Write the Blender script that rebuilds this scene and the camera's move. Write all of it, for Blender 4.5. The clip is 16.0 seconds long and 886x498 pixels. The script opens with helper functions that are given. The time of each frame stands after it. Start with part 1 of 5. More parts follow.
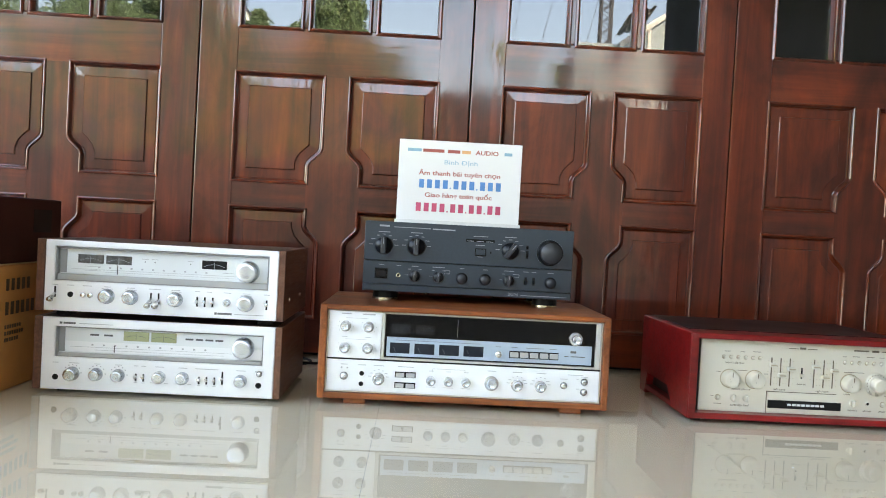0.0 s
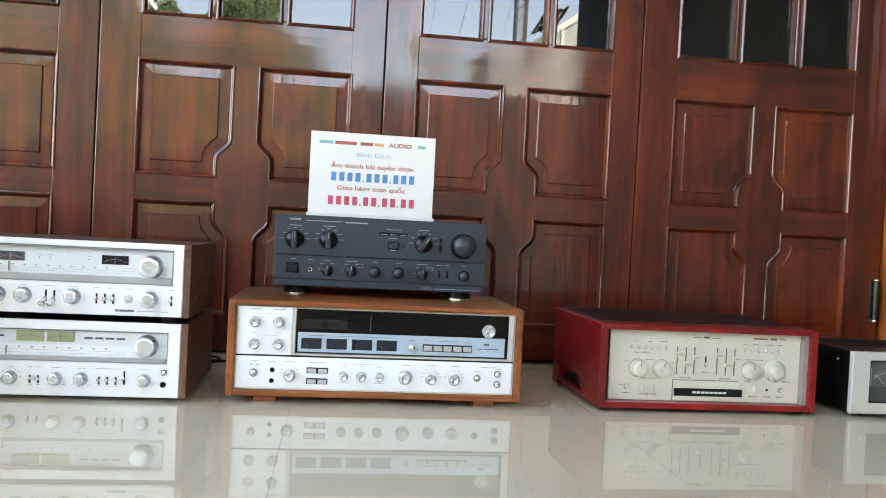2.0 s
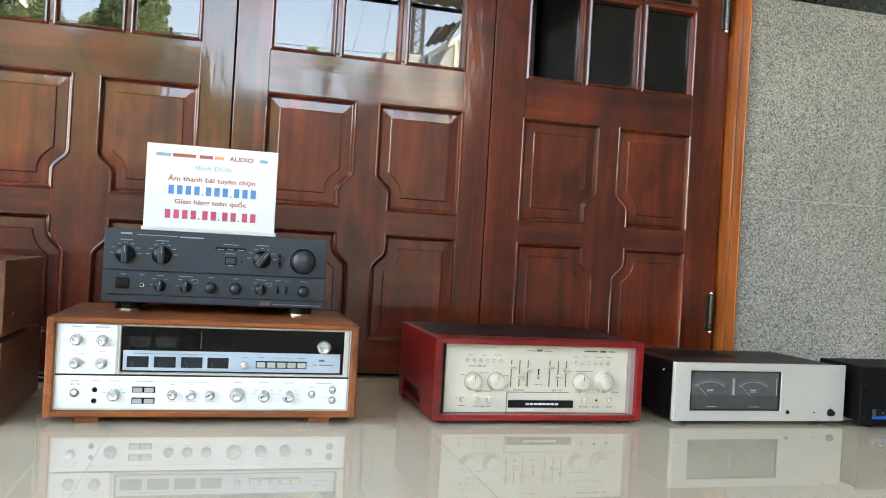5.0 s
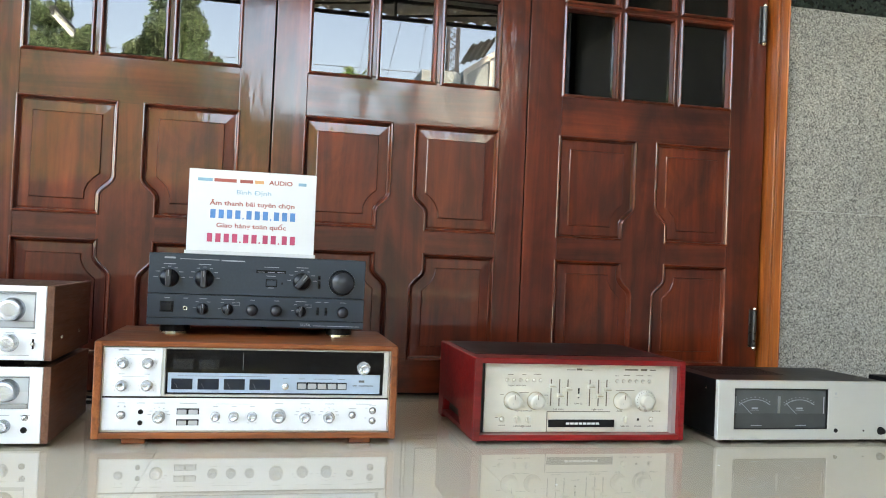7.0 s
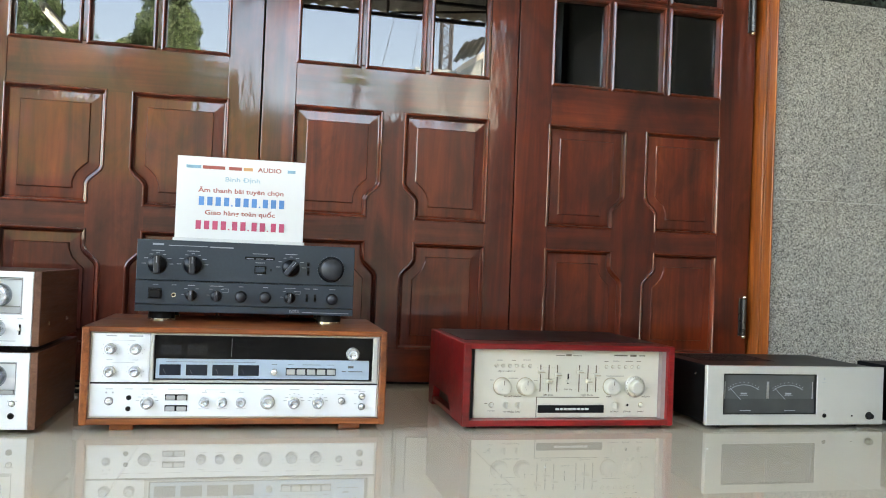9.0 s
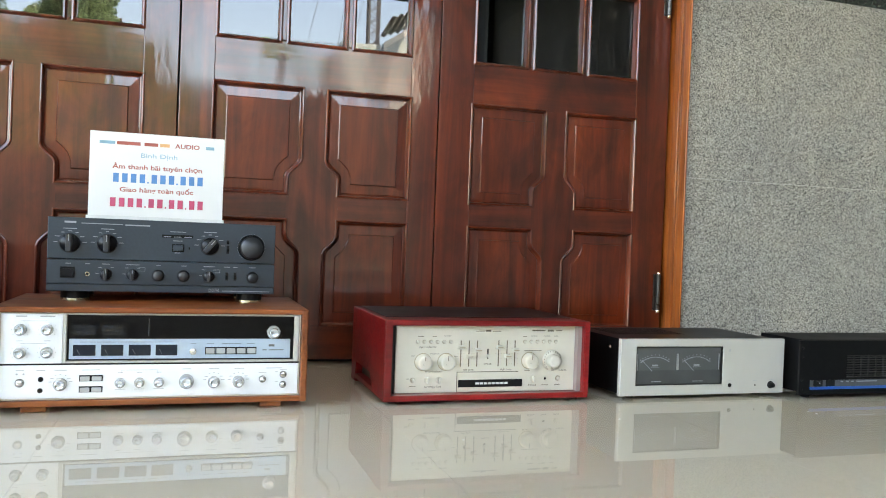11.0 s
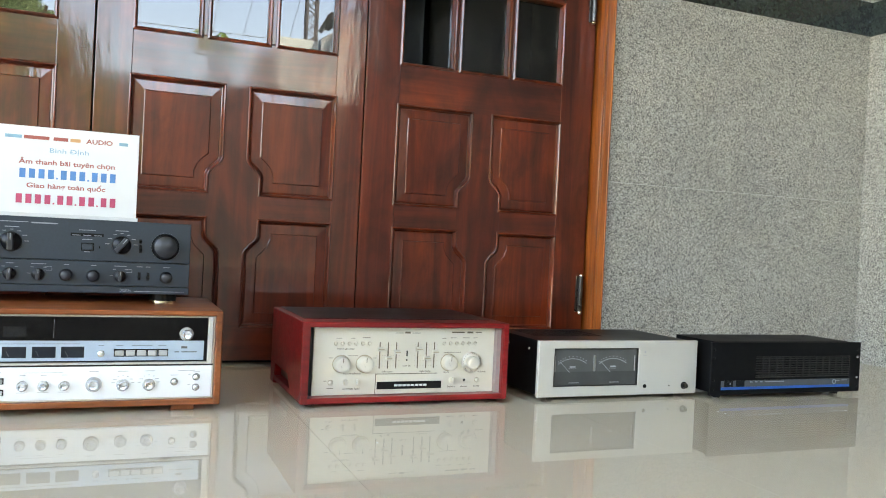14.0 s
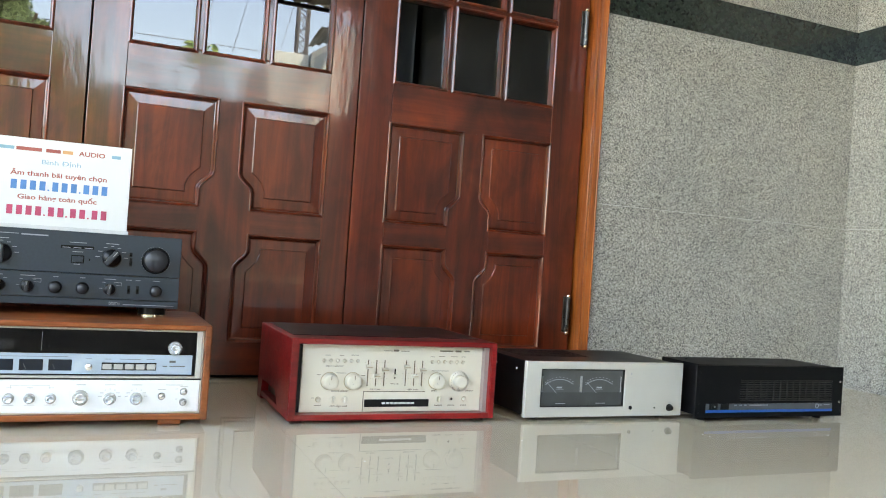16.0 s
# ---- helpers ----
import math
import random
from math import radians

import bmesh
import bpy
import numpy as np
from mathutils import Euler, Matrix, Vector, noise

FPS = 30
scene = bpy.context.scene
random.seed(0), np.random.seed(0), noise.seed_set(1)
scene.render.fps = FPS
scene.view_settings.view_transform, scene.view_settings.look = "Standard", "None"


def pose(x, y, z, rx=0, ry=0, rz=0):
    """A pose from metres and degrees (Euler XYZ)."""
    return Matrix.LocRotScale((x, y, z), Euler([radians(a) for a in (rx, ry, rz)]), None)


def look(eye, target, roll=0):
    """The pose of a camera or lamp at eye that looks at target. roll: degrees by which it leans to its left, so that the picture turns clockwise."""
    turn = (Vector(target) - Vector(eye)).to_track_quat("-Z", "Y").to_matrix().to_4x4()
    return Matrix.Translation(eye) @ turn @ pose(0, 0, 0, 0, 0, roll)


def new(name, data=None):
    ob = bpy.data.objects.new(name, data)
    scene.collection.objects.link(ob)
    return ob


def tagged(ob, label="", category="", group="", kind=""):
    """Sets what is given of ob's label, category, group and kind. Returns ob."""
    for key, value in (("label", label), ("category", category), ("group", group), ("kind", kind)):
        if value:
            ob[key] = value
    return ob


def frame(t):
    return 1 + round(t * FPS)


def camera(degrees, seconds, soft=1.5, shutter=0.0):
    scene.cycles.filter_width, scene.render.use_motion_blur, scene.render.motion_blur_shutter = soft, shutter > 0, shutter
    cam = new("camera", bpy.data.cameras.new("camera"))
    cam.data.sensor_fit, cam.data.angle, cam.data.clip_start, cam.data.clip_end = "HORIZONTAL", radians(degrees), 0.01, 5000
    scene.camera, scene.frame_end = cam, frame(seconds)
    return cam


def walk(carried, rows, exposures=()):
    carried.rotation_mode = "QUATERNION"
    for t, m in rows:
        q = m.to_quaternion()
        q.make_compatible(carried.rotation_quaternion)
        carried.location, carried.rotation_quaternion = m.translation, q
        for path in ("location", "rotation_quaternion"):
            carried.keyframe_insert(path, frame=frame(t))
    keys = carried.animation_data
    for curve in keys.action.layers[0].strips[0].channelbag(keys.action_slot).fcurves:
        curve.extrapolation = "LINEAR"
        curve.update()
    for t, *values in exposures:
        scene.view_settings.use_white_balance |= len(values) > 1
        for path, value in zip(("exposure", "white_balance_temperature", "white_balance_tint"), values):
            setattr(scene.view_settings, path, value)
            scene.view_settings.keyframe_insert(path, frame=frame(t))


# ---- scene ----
cam = camera(57.5, 16.0, soft=1.0)
METRES, EYE, TILT, LEAN, TURN = 0.335, 0.335, 0.0, 0.0, -1.8
ROWS = [
    (0.0, 0.005, -0.02, 0.0, 0.06, -1.18, -3.09),
    (0.5, 0.0034, -0.0323, 0.0079, -0.51, -1.01, -3.0),
    (1.0, -0.0089, -0.0398, 0.0171, -0.44, -0.86, -2.9),
    (1.5, -0.0198, -0.0195, -0.0009, -0.64, -1.05, -2.83),
    (2.0, 0.0351, 0.0175, -0.0192, -5.78, -1.11, -2.96),
    (2.5, 0.1794, -0.0132, -0.0086, -13.48, -0.59, -3.27),
    (3.0, 0.28, -0.06, 0.0067, -15.64, -0.41, -3.57),
    (3.5, 0.3207, -0.0587, 0.0128, -14.78, -0.45, -3.7),
    (6.0, 0.3975, -0.0919, 0.057, -12.13, 0.54, -2.71),
    (6.5, 0.3911, -0.0999, 0.0656, -11.33, 0.84, -2.56),
    (7.0, 0.3818, -0.0902, 0.0581, -10.26, 0.99, -2.44),
    (7.5, 0.3781, -0.0875, 0.0583, -10.1, 1.04, -2.25),
    (8.0, 0.3802, -0.0856, 0.0488, -10.1, 1.04, -2.13),
    (8.5, 0.375, -0.0724, 0.0401, -10.1, 1.04, -2.16),
    (9.0, 0.414, -0.0927, -0.0185, -10.69, 0.93, -2.26),
    (9.5, 0.4598, -0.1289, -0.0361, -14.4, 0.85, -2.17),
    (10.0, 0.4449, -0.1269, -0.0323, -15.82, 0.15, -1.97),
    (12.5, 0.4465, -0.1805, 0.0167, -15.52, -0.69, -2.48),
    (13.0, 0.4521, -0.1783, 0.0152, -15.46, -0.64, -2.57),
    (13.5, 0.4817, -0.1716, 0.0123, -16.11, -0.62, -2.65),
    (14.0, 0.5499, -0.1716, 0.0146, -20.2, -0.45, -2.79),
    (14.5, 0.5562, -0.1687, 0.0121, -22.94, -0.35, -3.04),
    (15.0, 0.5242, -0.1733, 0.0231, -22.7, -0.21, -3.28),
    (15.5, 0.5195, -0.1863, 0.0293, -21.66, -0.04, -3.63),
    (16.0, 0.5131, -0.1904, 0.0344, -21.2, 0.72, -3.9),
]
EXPOSURE, SKY, SUN, KELVIN, TINT = 4.6, 0.12, 3.8, 8680, 12
walk(cam, [(t, pose(0, 0, EYE, TILT, LEAN, TURN) @ pose(METRES * x, METRES * y, METRES * z, 90 + pitch, roll, yaw)) for t, x, y, z, yaw, pitch, roll in ROWS],
     exposures=[(t, EXPOSURE + more, KELVIN, TINT) for t, more in ((0.0, -0.1), (2.5, -0.1), (3.5, 0.1), (6.5, 0.09), (7.5, -0.01), (8.5, -0.03), (10.0, 0.01), (13.0, 0.05), (14.5, 0.07), (15.5, 0.05), (16.0, 0.07))])

# ---- world and sun ----
world = bpy.data.worlds.new("world")
scene.world = world
world.use_nodes = True
wn = world.node_tree.nodes
sky = wn.new("ShaderNodeTexSky")
sky.sky_type = "NISHITA"
sky.sun_disc = False
sky.sun_elevation = radians(60)
sky.sun_rotation = radians(40)
sky.dust_density = 2.0
wn["Background"].inputs[1].default_value = SKY
world.node_tree.links.new(sky.outputs[0], wn["Background"].inputs[0])
sun = new("sun", bpy.data.lights.new("sun", "SUN"))
sun.data.energy = SUN
sun.data.angle = radians(0.5)
sun.data.color = (1.0, 0.94, 0.85)
sun.matrix_world = look((3.7, 4.4, 10.0), (0, 0, 0))


# ---- materials ----
def material(name, color, rough=0.5, metal=0.0, coat=0.0, coat_rough=0.05, ior=1.5):
    m = bpy.data.materials.new(name)
    m.use_nodes = True
    b = m.node_tree.nodes["Principled BSDF"]
    b.inputs["Base Color"].default_value = (*color, 1)
    b.inputs["Roughness"].default_value = rough
    b.inputs["Metallic"].default_value = metal
    b.inputs["Coat Weight"].default_value = coat
    b.inputs["Coat Roughness"].default_value = coat_rough
    b.inputs["IOR"].default_value = ior
    return m


def node(m, kind, **values):
    n = m.node_tree.nodes.new(kind)
    for key, value in values.items():
        n.inputs[key].default_value = value
    return n


def link(m, a, b):
    m.node_tree.links.new(a, b)


def coords(m, scale=(1, 1, 1), turn=(0, 0, 0), shift=False):
    c = node(m, "ShaderNodeTexCoord")
    p = node(m, "ShaderNodeMapping", Scale=scale, Rotation=turn)
    link(m, c.outputs["Object"], p.inputs["Vector"])
    if shift:
        o = node(m, "ShaderNodeObjectInfo")
        mul = node(m, "ShaderNodeVectorMath")
        mul.operation = "SCALE"
        mul.inputs[0].default_value = (7.0, 3.0, 11.0)
        link(m, o.outputs["Random"], mul.inputs["Scale"])
        link(m, mul.outputs[0], p.inputs["Location"])
    return p.outputs["Vector"]


def ramp(m, source, stops):
    r = node(m, "ShaderNodeValToRGB")
    e = r.color_ramp.elements
    while len(e) < len(stops):
        e.new(0.5)
    for k, (at, c) in zip(e, stops):
        k.position = at
        k.color = (*c, 1)
    link(m, source, r.inputs["Fac"])
    return r.outputs["Color"]


def noise_tex(m, vector, scale, detail=4.0, rough=0.55, distortion=0.0):
    n = node(m, "ShaderNodeTexNoise", Scale=scale, Detail=detail, Roughness=rough, Distortion=distortion)
    link(m, vector, n.inputs["Vector"])
    return n.outputs["Fac"]


def mix(m, a, b, fac, mode="MIX"):
    n = m.node_tree.nodes.new("ShaderNodeMix")
    n.data_type = "RGBA"
    n.blend_type = mode
    for k, v in ((0, fac), (6, a), (7, b)):
        if hasattr(v, "is_linked"):
            link(m, v, n.inputs[k])
        else:
            n.inputs[k].default_value = v if k == 0 else (*v, 1)
    return n.outputs[2]


def bump(m, height, strength, distance=0.002, coat=False):
    n = node(m, "ShaderNodeBump", Strength=strength, Distance=distance)
    link(m, height, n.inputs["Height"])
    b = m.node_tree.nodes["Principled BSDF"]
    link(m, n.outputs[0], b.inputs["Normal"])
    if coat:
        link(m, n.outputs[0], b.inputs["Coat Normal"])


def bsdf(m):
    return m.node_tree.nodes["Principled BSDF"]


def wood(name, dark, mid, light, along="z", coat=1.0, coat_rough=0.06, rough=0.4, wave=0.25, size=1.0, streak=0.55, peel=0.0):
    m = material(name, mid, rough, coat=coat, coat_rough=coat_rough)
    s = {"z": (14, 14, 0.9), "x": (0.9, 14, 14), "y": (14, 0.9, 14)}[along]
    s = tuple(a * size for a in s)
    v = coords(m, s, shift=True)
    grain = noise_tex(m, v, 2.2, 8, 0.62, 0.9)
    fine = noise_tex(m, coords(m, tuple(a * 5 for a in s), shift=True), 3.0, 5, 0.6, 0.2)
    broad = noise_tex(m, coords(m, (2.5, 2.5, 1.2), shift=True), 1.6, 3, 0.5)
    c = ramp(m, grain, [(0.3, dark), (0.5, mid), (0.72, light)])
    c = mix(m, c, ramp(m, fine, [(0.35, (0.55, 0.5, 0.48)), (0.6, (1, 1, 1))]), streak, "MULTIPLY")
    c = mix(m, c, ramp(m, broad, [(0.35, (0.62, 0.52, 0.5)), (0.65, (1.3, 1.2, 1.15))]), 0.75, "MULTIPLY")
    if peel:
        cloud = noise_tex(m, coords(m, (6, 6, 3.2), shift=True), 1.7, 5, 0.6, 0.6)
        c = mix(m, c, ramp(m, cloud, [(0.34, (0.45, 0.38, 0.36)), (0.52, (1, 1, 1)), (0.7, (1.45, 1.3, 1.2))]), 0.75, "MULTIPLY")
        smear = noise_tex(m, coords(m, (9, 9, 4), shift=True), 1.5, 4, 0.6)
        link(m, ramp(m, smear, [(0.35, (coat_rough * 0.5,) * 3), (0.7, (coat_rough * 1.8,) * 3)]), bsdf(m).inputs["Coat Roughness"])
    link(m, c, bsdf(m).inputs["Base Color"])
    link(m, ramp(m, fine, [(0.3, (0.3, 0.3, 0.3)), (0.7, (0.5, 0.5, 0.5))]), bsdf(m).inputs["Roughness"])
    bsdf(m).inputs["Specular IOR Level"].default_value = 0.25
    bsdf(m).inputs["Coat IOR"].default_value = 1.56 if peel else 1.5
    if wave:
        broad_wave = noise_tex(m, coords(m, (0.5, 2.2, 2.2) if along == "x" else (2.2, 2.2, 0.7), shift=True), 6.0, 4, 0.5)
        if peel:
            brush = {"z": (1, 1, 0.1), "x": (0.1, 1, 1), "y": (1, 0.1, 1)}[along]
            fine_wave = noise_tex(m, coords(m, brush, shift=True), 60.0, 3, 0.5)
            s = node(m, "ShaderNodeMath")
            s.operation = "MULTIPLY_ADD"
            s.inputs[1].default_value = peel
            link(m, fine_wave, s.inputs[0])
            link(m, broad_wave, s.inputs[2])
            broad_wave = s.outputs[0]
        bump(m, broad_wave, wave, 0.004, coat=True)
    return m


M = {}
M["door"] = wood("varnished_dark_red_wood", (0.043, 0.0055, 0.0017), (0.106, 0.0155, 0.0041), (0.19, 0.0335, 0.0082), coat_rough=0.075, wave=0.3, size=0.6, streak=0.15, peel=0.06)
M["door_rail"] = wood("varnished_dark_red_wood_level", (0.043, 0.0055, 0.0017), (0.103, 0.0153, 0.0041), (0.182, 0.032, 0.008), along="x", coat_rough=0.085, wave=0.16, size=0.6, streak=0.15, peel=0.06)
M["panel"] = wood("varnished_panel_wood", (0.046, 0.0055, 0.0016), (0.11, 0.0158, 0.0038), (0.198, 0.0335, 0.0074), coat_rough=0.035, wave=0.3, size=0.6, streak=0.15, peel=0.12)
M["jamb"] = wood("orange_varnished_wood", (0.21, 0.049, 0.0095), (0.345, 0.09, 0.018), (0.44, 0.132, 0.029), coat_rough=0.08, wave=0.1)
M["walnut"] = wood("walnut_veneer", (0.1, 0.045, 0.026), (0.16, 0.075, 0.045), (0.22, 0.11, 0.07), along="y", coat=0.15, coat_rough=0.3, wave=0, size=1.6)
M["walnut_top"] = wood("dark_walnut_veneer", (0.03, 0.014, 0.009), (0.055, 0.026, 0.016), (0.08, 0.04, 0.025), along="y", coat=0.3, coat_rough=0.2, wave=0, size=1.6)
M["teak"] = wood("teak_veneer", (0.19, 0.052, 0.0145), (0.3, 0.088, 0.025), (0.385, 0.124, 0.039), along="x", coat=0.35, coat_rough=0.22, wave=0, size=1.4)
M["teak_side"] = wood("teak_side_veneer", (0.19, 0.052, 0.0145), (0.3, 0.088, 0.025), (0.385, 0.124, 0.039), along="y", coat=0.35, coat_rough=0.22, wave=0, size=1.4)
M["red"] = wood("red_lacquered_wood", (0.17, 0.006, 0.0075), (0.24, 0.009, 0.0105), (0.3, 0.013, 0.0145), along="x", coat=0.6, coat_rough=0.12, wave=0.06, size=1.2)


def metal(name, color, rough, brushed=None, amount=0.12, metallic=1.0):
    m = material(name, color, rough, metallic)
    s = {"x": (4, 300, 300), "z": (300, 300, 4), None: (60, 60, 60)}[brushed]
    n = noise_tex(m, coords(m, s), 1.0, 3)
    lo, hi = max(0.02, rough - amount), min(1, rough + amount)
    link(m, ramp(m, n, [(0.3, (lo,) * 3), (0.7, (hi,) * 3)]), bsdf(m).inputs["Roughness"])
    big = noise_tex(m, coords(m, (5, 5, 5)), 1.0, 3)
    link(m, ramp(m, big, [(0.3, tuple(a * 0.93 for a in color)), (0.7, tuple(min(1, a * 1.04) for a in color))]), bsdf(m).inputs["Base Color"])
    bump(m, n, 0.04, 0.0004)
    return m


M["silver"] = metal("satin_silver_face", (0.86, 0.873, 0.87), 0.4, "x", 0.06, 0.2)
M["silver2"] = metal("satin_grey_silver_face", (0.56, 0.54, 0.485), 0.4, "x", 0.06, 0.25)
M["champagne"] = metal("champagne_gold_face", (0.69, 0.64, 0.535), 0.4, "x", 0.06, 0.2)
M["champ_knob"] = metal("champagne_knob", (0.66, 0.615, 0.52), 0.32, None, 0.06, 0.25)
M["chrome"] = metal("bright_aluminium", (0.72, 0.72, 0.71), 0.25, None, 0.05, 0.8)
M["spun"] = metal("spun_aluminium_knob", (0.62, 0.655, 0.7), 0.24, None, 0.04, 0.8)
M["shadow_silver"] = metal("grey_bezel_and_shade", (0.3, 0.3, 0.295), 0.4, "x", 0.06, 0.4)
M["dial_white"] = metal("pale_dial_plate", (0.76, 0.79, 0.78), 0.4, "x", 0.05, 0.1)
M["blue_plate"] = metal("pale_blue_dial_plate", (0.43, 0.53, 0.63), 0.35, "x", 0.06, 0.3)


def spin(m):
    """Turned metal: its gloss is drawn out round the axis."""
    t = m.node_tree.nodes.new("ShaderNodeTangent")
    t.direction_type, t.axis = "RADIAL", "Y"
    bsdf(m).inputs["Anisotropic"].default_value = 0.9
    link(m, t.outputs[0], bsdf(m).inputs["Tangent"])


spin(M["spun"])
M["knob_skirt"] = metal("pale_knob_skirt", (0.52, 0.52, 0.51), 0.25, None, 0.05, 0.4)
M["gold"] = metal("brass_gilt", (0.78, 0.7, 0.52), 0.25, None, 0.06)


def plain(name, color, rough, scale=30.0, spread=0.12, bumpy=0.0, **more):
    m = material(name, color, rough, **more)
    n = noise_tex(m, coords(m, (1, 1, 1)), scale, 5)
    link(m, ramp(m, n, [(0.3, tuple(a * (1 - spread) for a in color)), (0.7, tuple(min(1, a * (1 + spread)) for a in color))]), bsdf(m).inputs["Base Color"])
    big = noise_tex(m, coords(m, (1, 1, 1)), 4.0, 3)
    link(m, ramp(m, big, [(0.3, (max(0.02, rough * 0.85),) * 3), (0.7, (min(1, rough * 1.15),) * 3)]), bsdf(m).inputs["Roughness"])
    if bumpy:
        bump(m, n, bumpy, 0.001)
    return m


M["black"] = plain("black_enamelled_steel", (0.006, 0.006, 0.0064), 0.36, 60, 0.2, 0.08)
M["blue_black"] = plain("blue_black_anodised_face", (0.0165, 0.029, 0.041), 0.36, 200, 0.1)
M["dark_knob"] = plain("black_anodised_knob", (0.004, 0.0055, 0.008), 0.28, 100, 0.1)
M["dark_cap"] = plain("dark_grey_anodised_cap", (0.021, 0.024, 0.029), 0.32, 100, 0.1)
M["black_plastic"] = plain("black_plastic", (0.007, 0.007, 0.007), 0.45, 80, 0.15)
M["hole"] = plain("dark_slot", (0.006, 0.006, 0.006), 0.6, 80, 0.1)
M["dial_window"] = plain("faint_blue_dial_window", (0.006, 0.0095, 0.0145), 0.15, 40, 0.3)
M["ink"] = plain("dark_grey_print", (0.12, 0.12, 0.12), 0.6, 80, 0.1)
M["ink_pale"] = plain("faint_grey_print", (0.44, 0.44, 0.44), 0.6, 80, 0.1)
M["ink_white"] = plain("pale_print", (0.3, 0.315, 0.33), 0.6, 80, 0.1)
M["ink_brown"] = plain("brown_print", (0.13, 0.1, 0.065), 0.6, 80, 0.1)
M["dark_glass"] = plain("smoked_dial_glass", (0.002, 0.0025, 0.0035), 0.03, 10, 0.1, ior=1.34)
M["level_card"] = plain("blue_black_meter_card", (0.012, 0.018, 0.028), 0.2, 10, 0.15, ior=1.4)
M["meter_green"] = plain("greenish_meter_card", (0.36, 0.38, 0.2), 0.4, 30, 0.06)
M["meter_dark"] = plain("dark_meter_card", (0.09, 0.09, 0.085), 0.25, 90, 0.5)
M["meter_grey"] = plain("smoked_meter_card", (0.085, 0.089, 0.086), 0.2, 20, 0.1)
M["blue"] = plain("bright_blue_stripe", (0.002, 0.09, 0.4), 0.35, 30, 0.1)
M["grey_strip"] = plain("grey_strip", (0.07, 0.074, 0.08), 0.35, 30, 0.1)
M["card"] = plain("white_card", (0.77, 0.765, 0.74), 0.35, 8, 0.02, coat=0.5)
M["ink_blue"] = plain("blue_print", (0.07, 0.24, 0.52), 0.5, 60, 0.1)
M["ink_red"] = plain("crimson_print", (0.58, 0.075, 0.15), 0.5, 60, 0.1)
M["ink_maroon"] = plain("maroon_print", (0.42, 0.1, 0.075), 0.5, 60, 0.1)
M["ink_teal"] = plain("faded_teal_print", (0.22, 0.42, 0.52), 0.5, 60, 0.1)
M["ink_orange"] = plain("faded_orange_print", (0.75, 0.4, 0.18), 0.5, 60, 0.1)
M["carton"] = plain("ochre_carton", (0.58, 0.235, 0.062), 0.6, 12, 0.1, 0.05)
M["carton_brown"] = plain("dark_brown_carton", (0.05, 0.014, 0.009), 0.5, 12, 0.15, 0.05)
M["carton_edge"] = plain("pale_carton_edge", (0.55, 0.42, 0.22), 0.7, 30, 0.1)
M["ink_dark_brown"] = plain("dark_brown_print", (0.09, 0.045, 0.02), 0.6, 60, 0.1)
M["clear_strip"] = plain("pale_clear_plastic", (0.7, 0.7, 0.68), 0.25, 30, 0.05)
M["rubber"] = plain("black_rubber", (0.015, 0.015, 0.015), 0.7, 50, 0.2)
M["white_paint"] = plain("white_render", (0.72, 0.72, 0.68), 0.8, 6, 0.08, 0.1)
M["sheet"] = plain("grey_corrugated_sheet", (0.62, 0.62, 0.6), 0.5, 6, 0.2, metal=0.0)
M["steel"] = plain("dark_painted_steel", (0.06, 0.06, 0.065), 0.5, 20, 0.2)
M["room"] = plain("near_black_room_backing", (0.03, 0.03, 0.028), 0.9, 5, 0.2)
# Mottled colours chosen so the doors mirror broken olive patches, like greenery.
M["yard_wall"] = plain("mottled_backdrop_render", (0.06, 0.06, 0.02), 0.9, 0.8, 0.85, 0.2)
mottle = noise_tex(M["yard_wall"], coords(M["yard_wall"], (1, 1, 0.6)), 1.1, 4, 0.6, 0.5)
link(M["yard_wall"], ramp(M["yard_wall"], mottle, [(0.3, (0.01, 0.013, 0.006)), (0.43, (0.032, 0.036, 0.012)), (0.52, (0.072, 0.072, 0.009)), (0.6, (0.034, 0.041, 0.04)), (0.72, (0.016, 0.02, 0.01))]), bsdf(M["yard_wall"]).inputs["Base Color"])
# Near-black, so the added fence and low wall mirror dark in the doors.
M["dark_backdrop"] = plain("near_black_backdrop", (0.0065, 0.007, 0.005), 0.9, 0.8, 0.6, 0.2)
M["house_wall"] = plain("pale_blue_grey_render", (0.36, 0.42, 0.43), 0.8, 4, 0.08)
M["gate"] = plain("dark_brown_painted_gate", (0.052, 0.045, 0.036), 0.6, 6, 0.2)
# Near-black colour stands in for the shade above and beyond the gate.
M["shade_sheet"] = plain("near_black_shade_sheet", (0.0045, 0.0058, 0.0056), 0.7, 6, 0.2)
M["gate_post"] = plain("dark_teal_paint", (0.014, 0.021, 0.021), 0.5, 6, 0.2)
M["awning"] = plain("dark_grey_awning_sheet", (0.26, 0.26, 0.25), 0.6, 6, 0.2)
M["grey_side"] = plain("pinkish_grey_side", (0.3, 0.23, 0.215), 0.4, 20, 0.1)
M["key"] = metal("grey_key_metal", (0.48, 0.48, 0.47), 0.35, "x", 0.05, 0.3)
M["trim_grey"] = metal("mid_grey_trim", (0.42, 0.42, 0.41), 0.4, "x", 0.05, 0.3)
M["grille"] = plain("dark_grey_grille_steel", (0.016, 0.016, 0.0165), 0.45, 60, 0.2)
M["fleck"] = plain("white_fleck", (0.85, 0.85, 0.82), 0.8, 60, 0.05)
M["rack"] = plain("matt_black_rack_steel", (0.005, 0.005, 0.0054), 0.55, 60, 0.2, 0.08)
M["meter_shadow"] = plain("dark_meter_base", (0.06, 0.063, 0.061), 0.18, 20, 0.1)
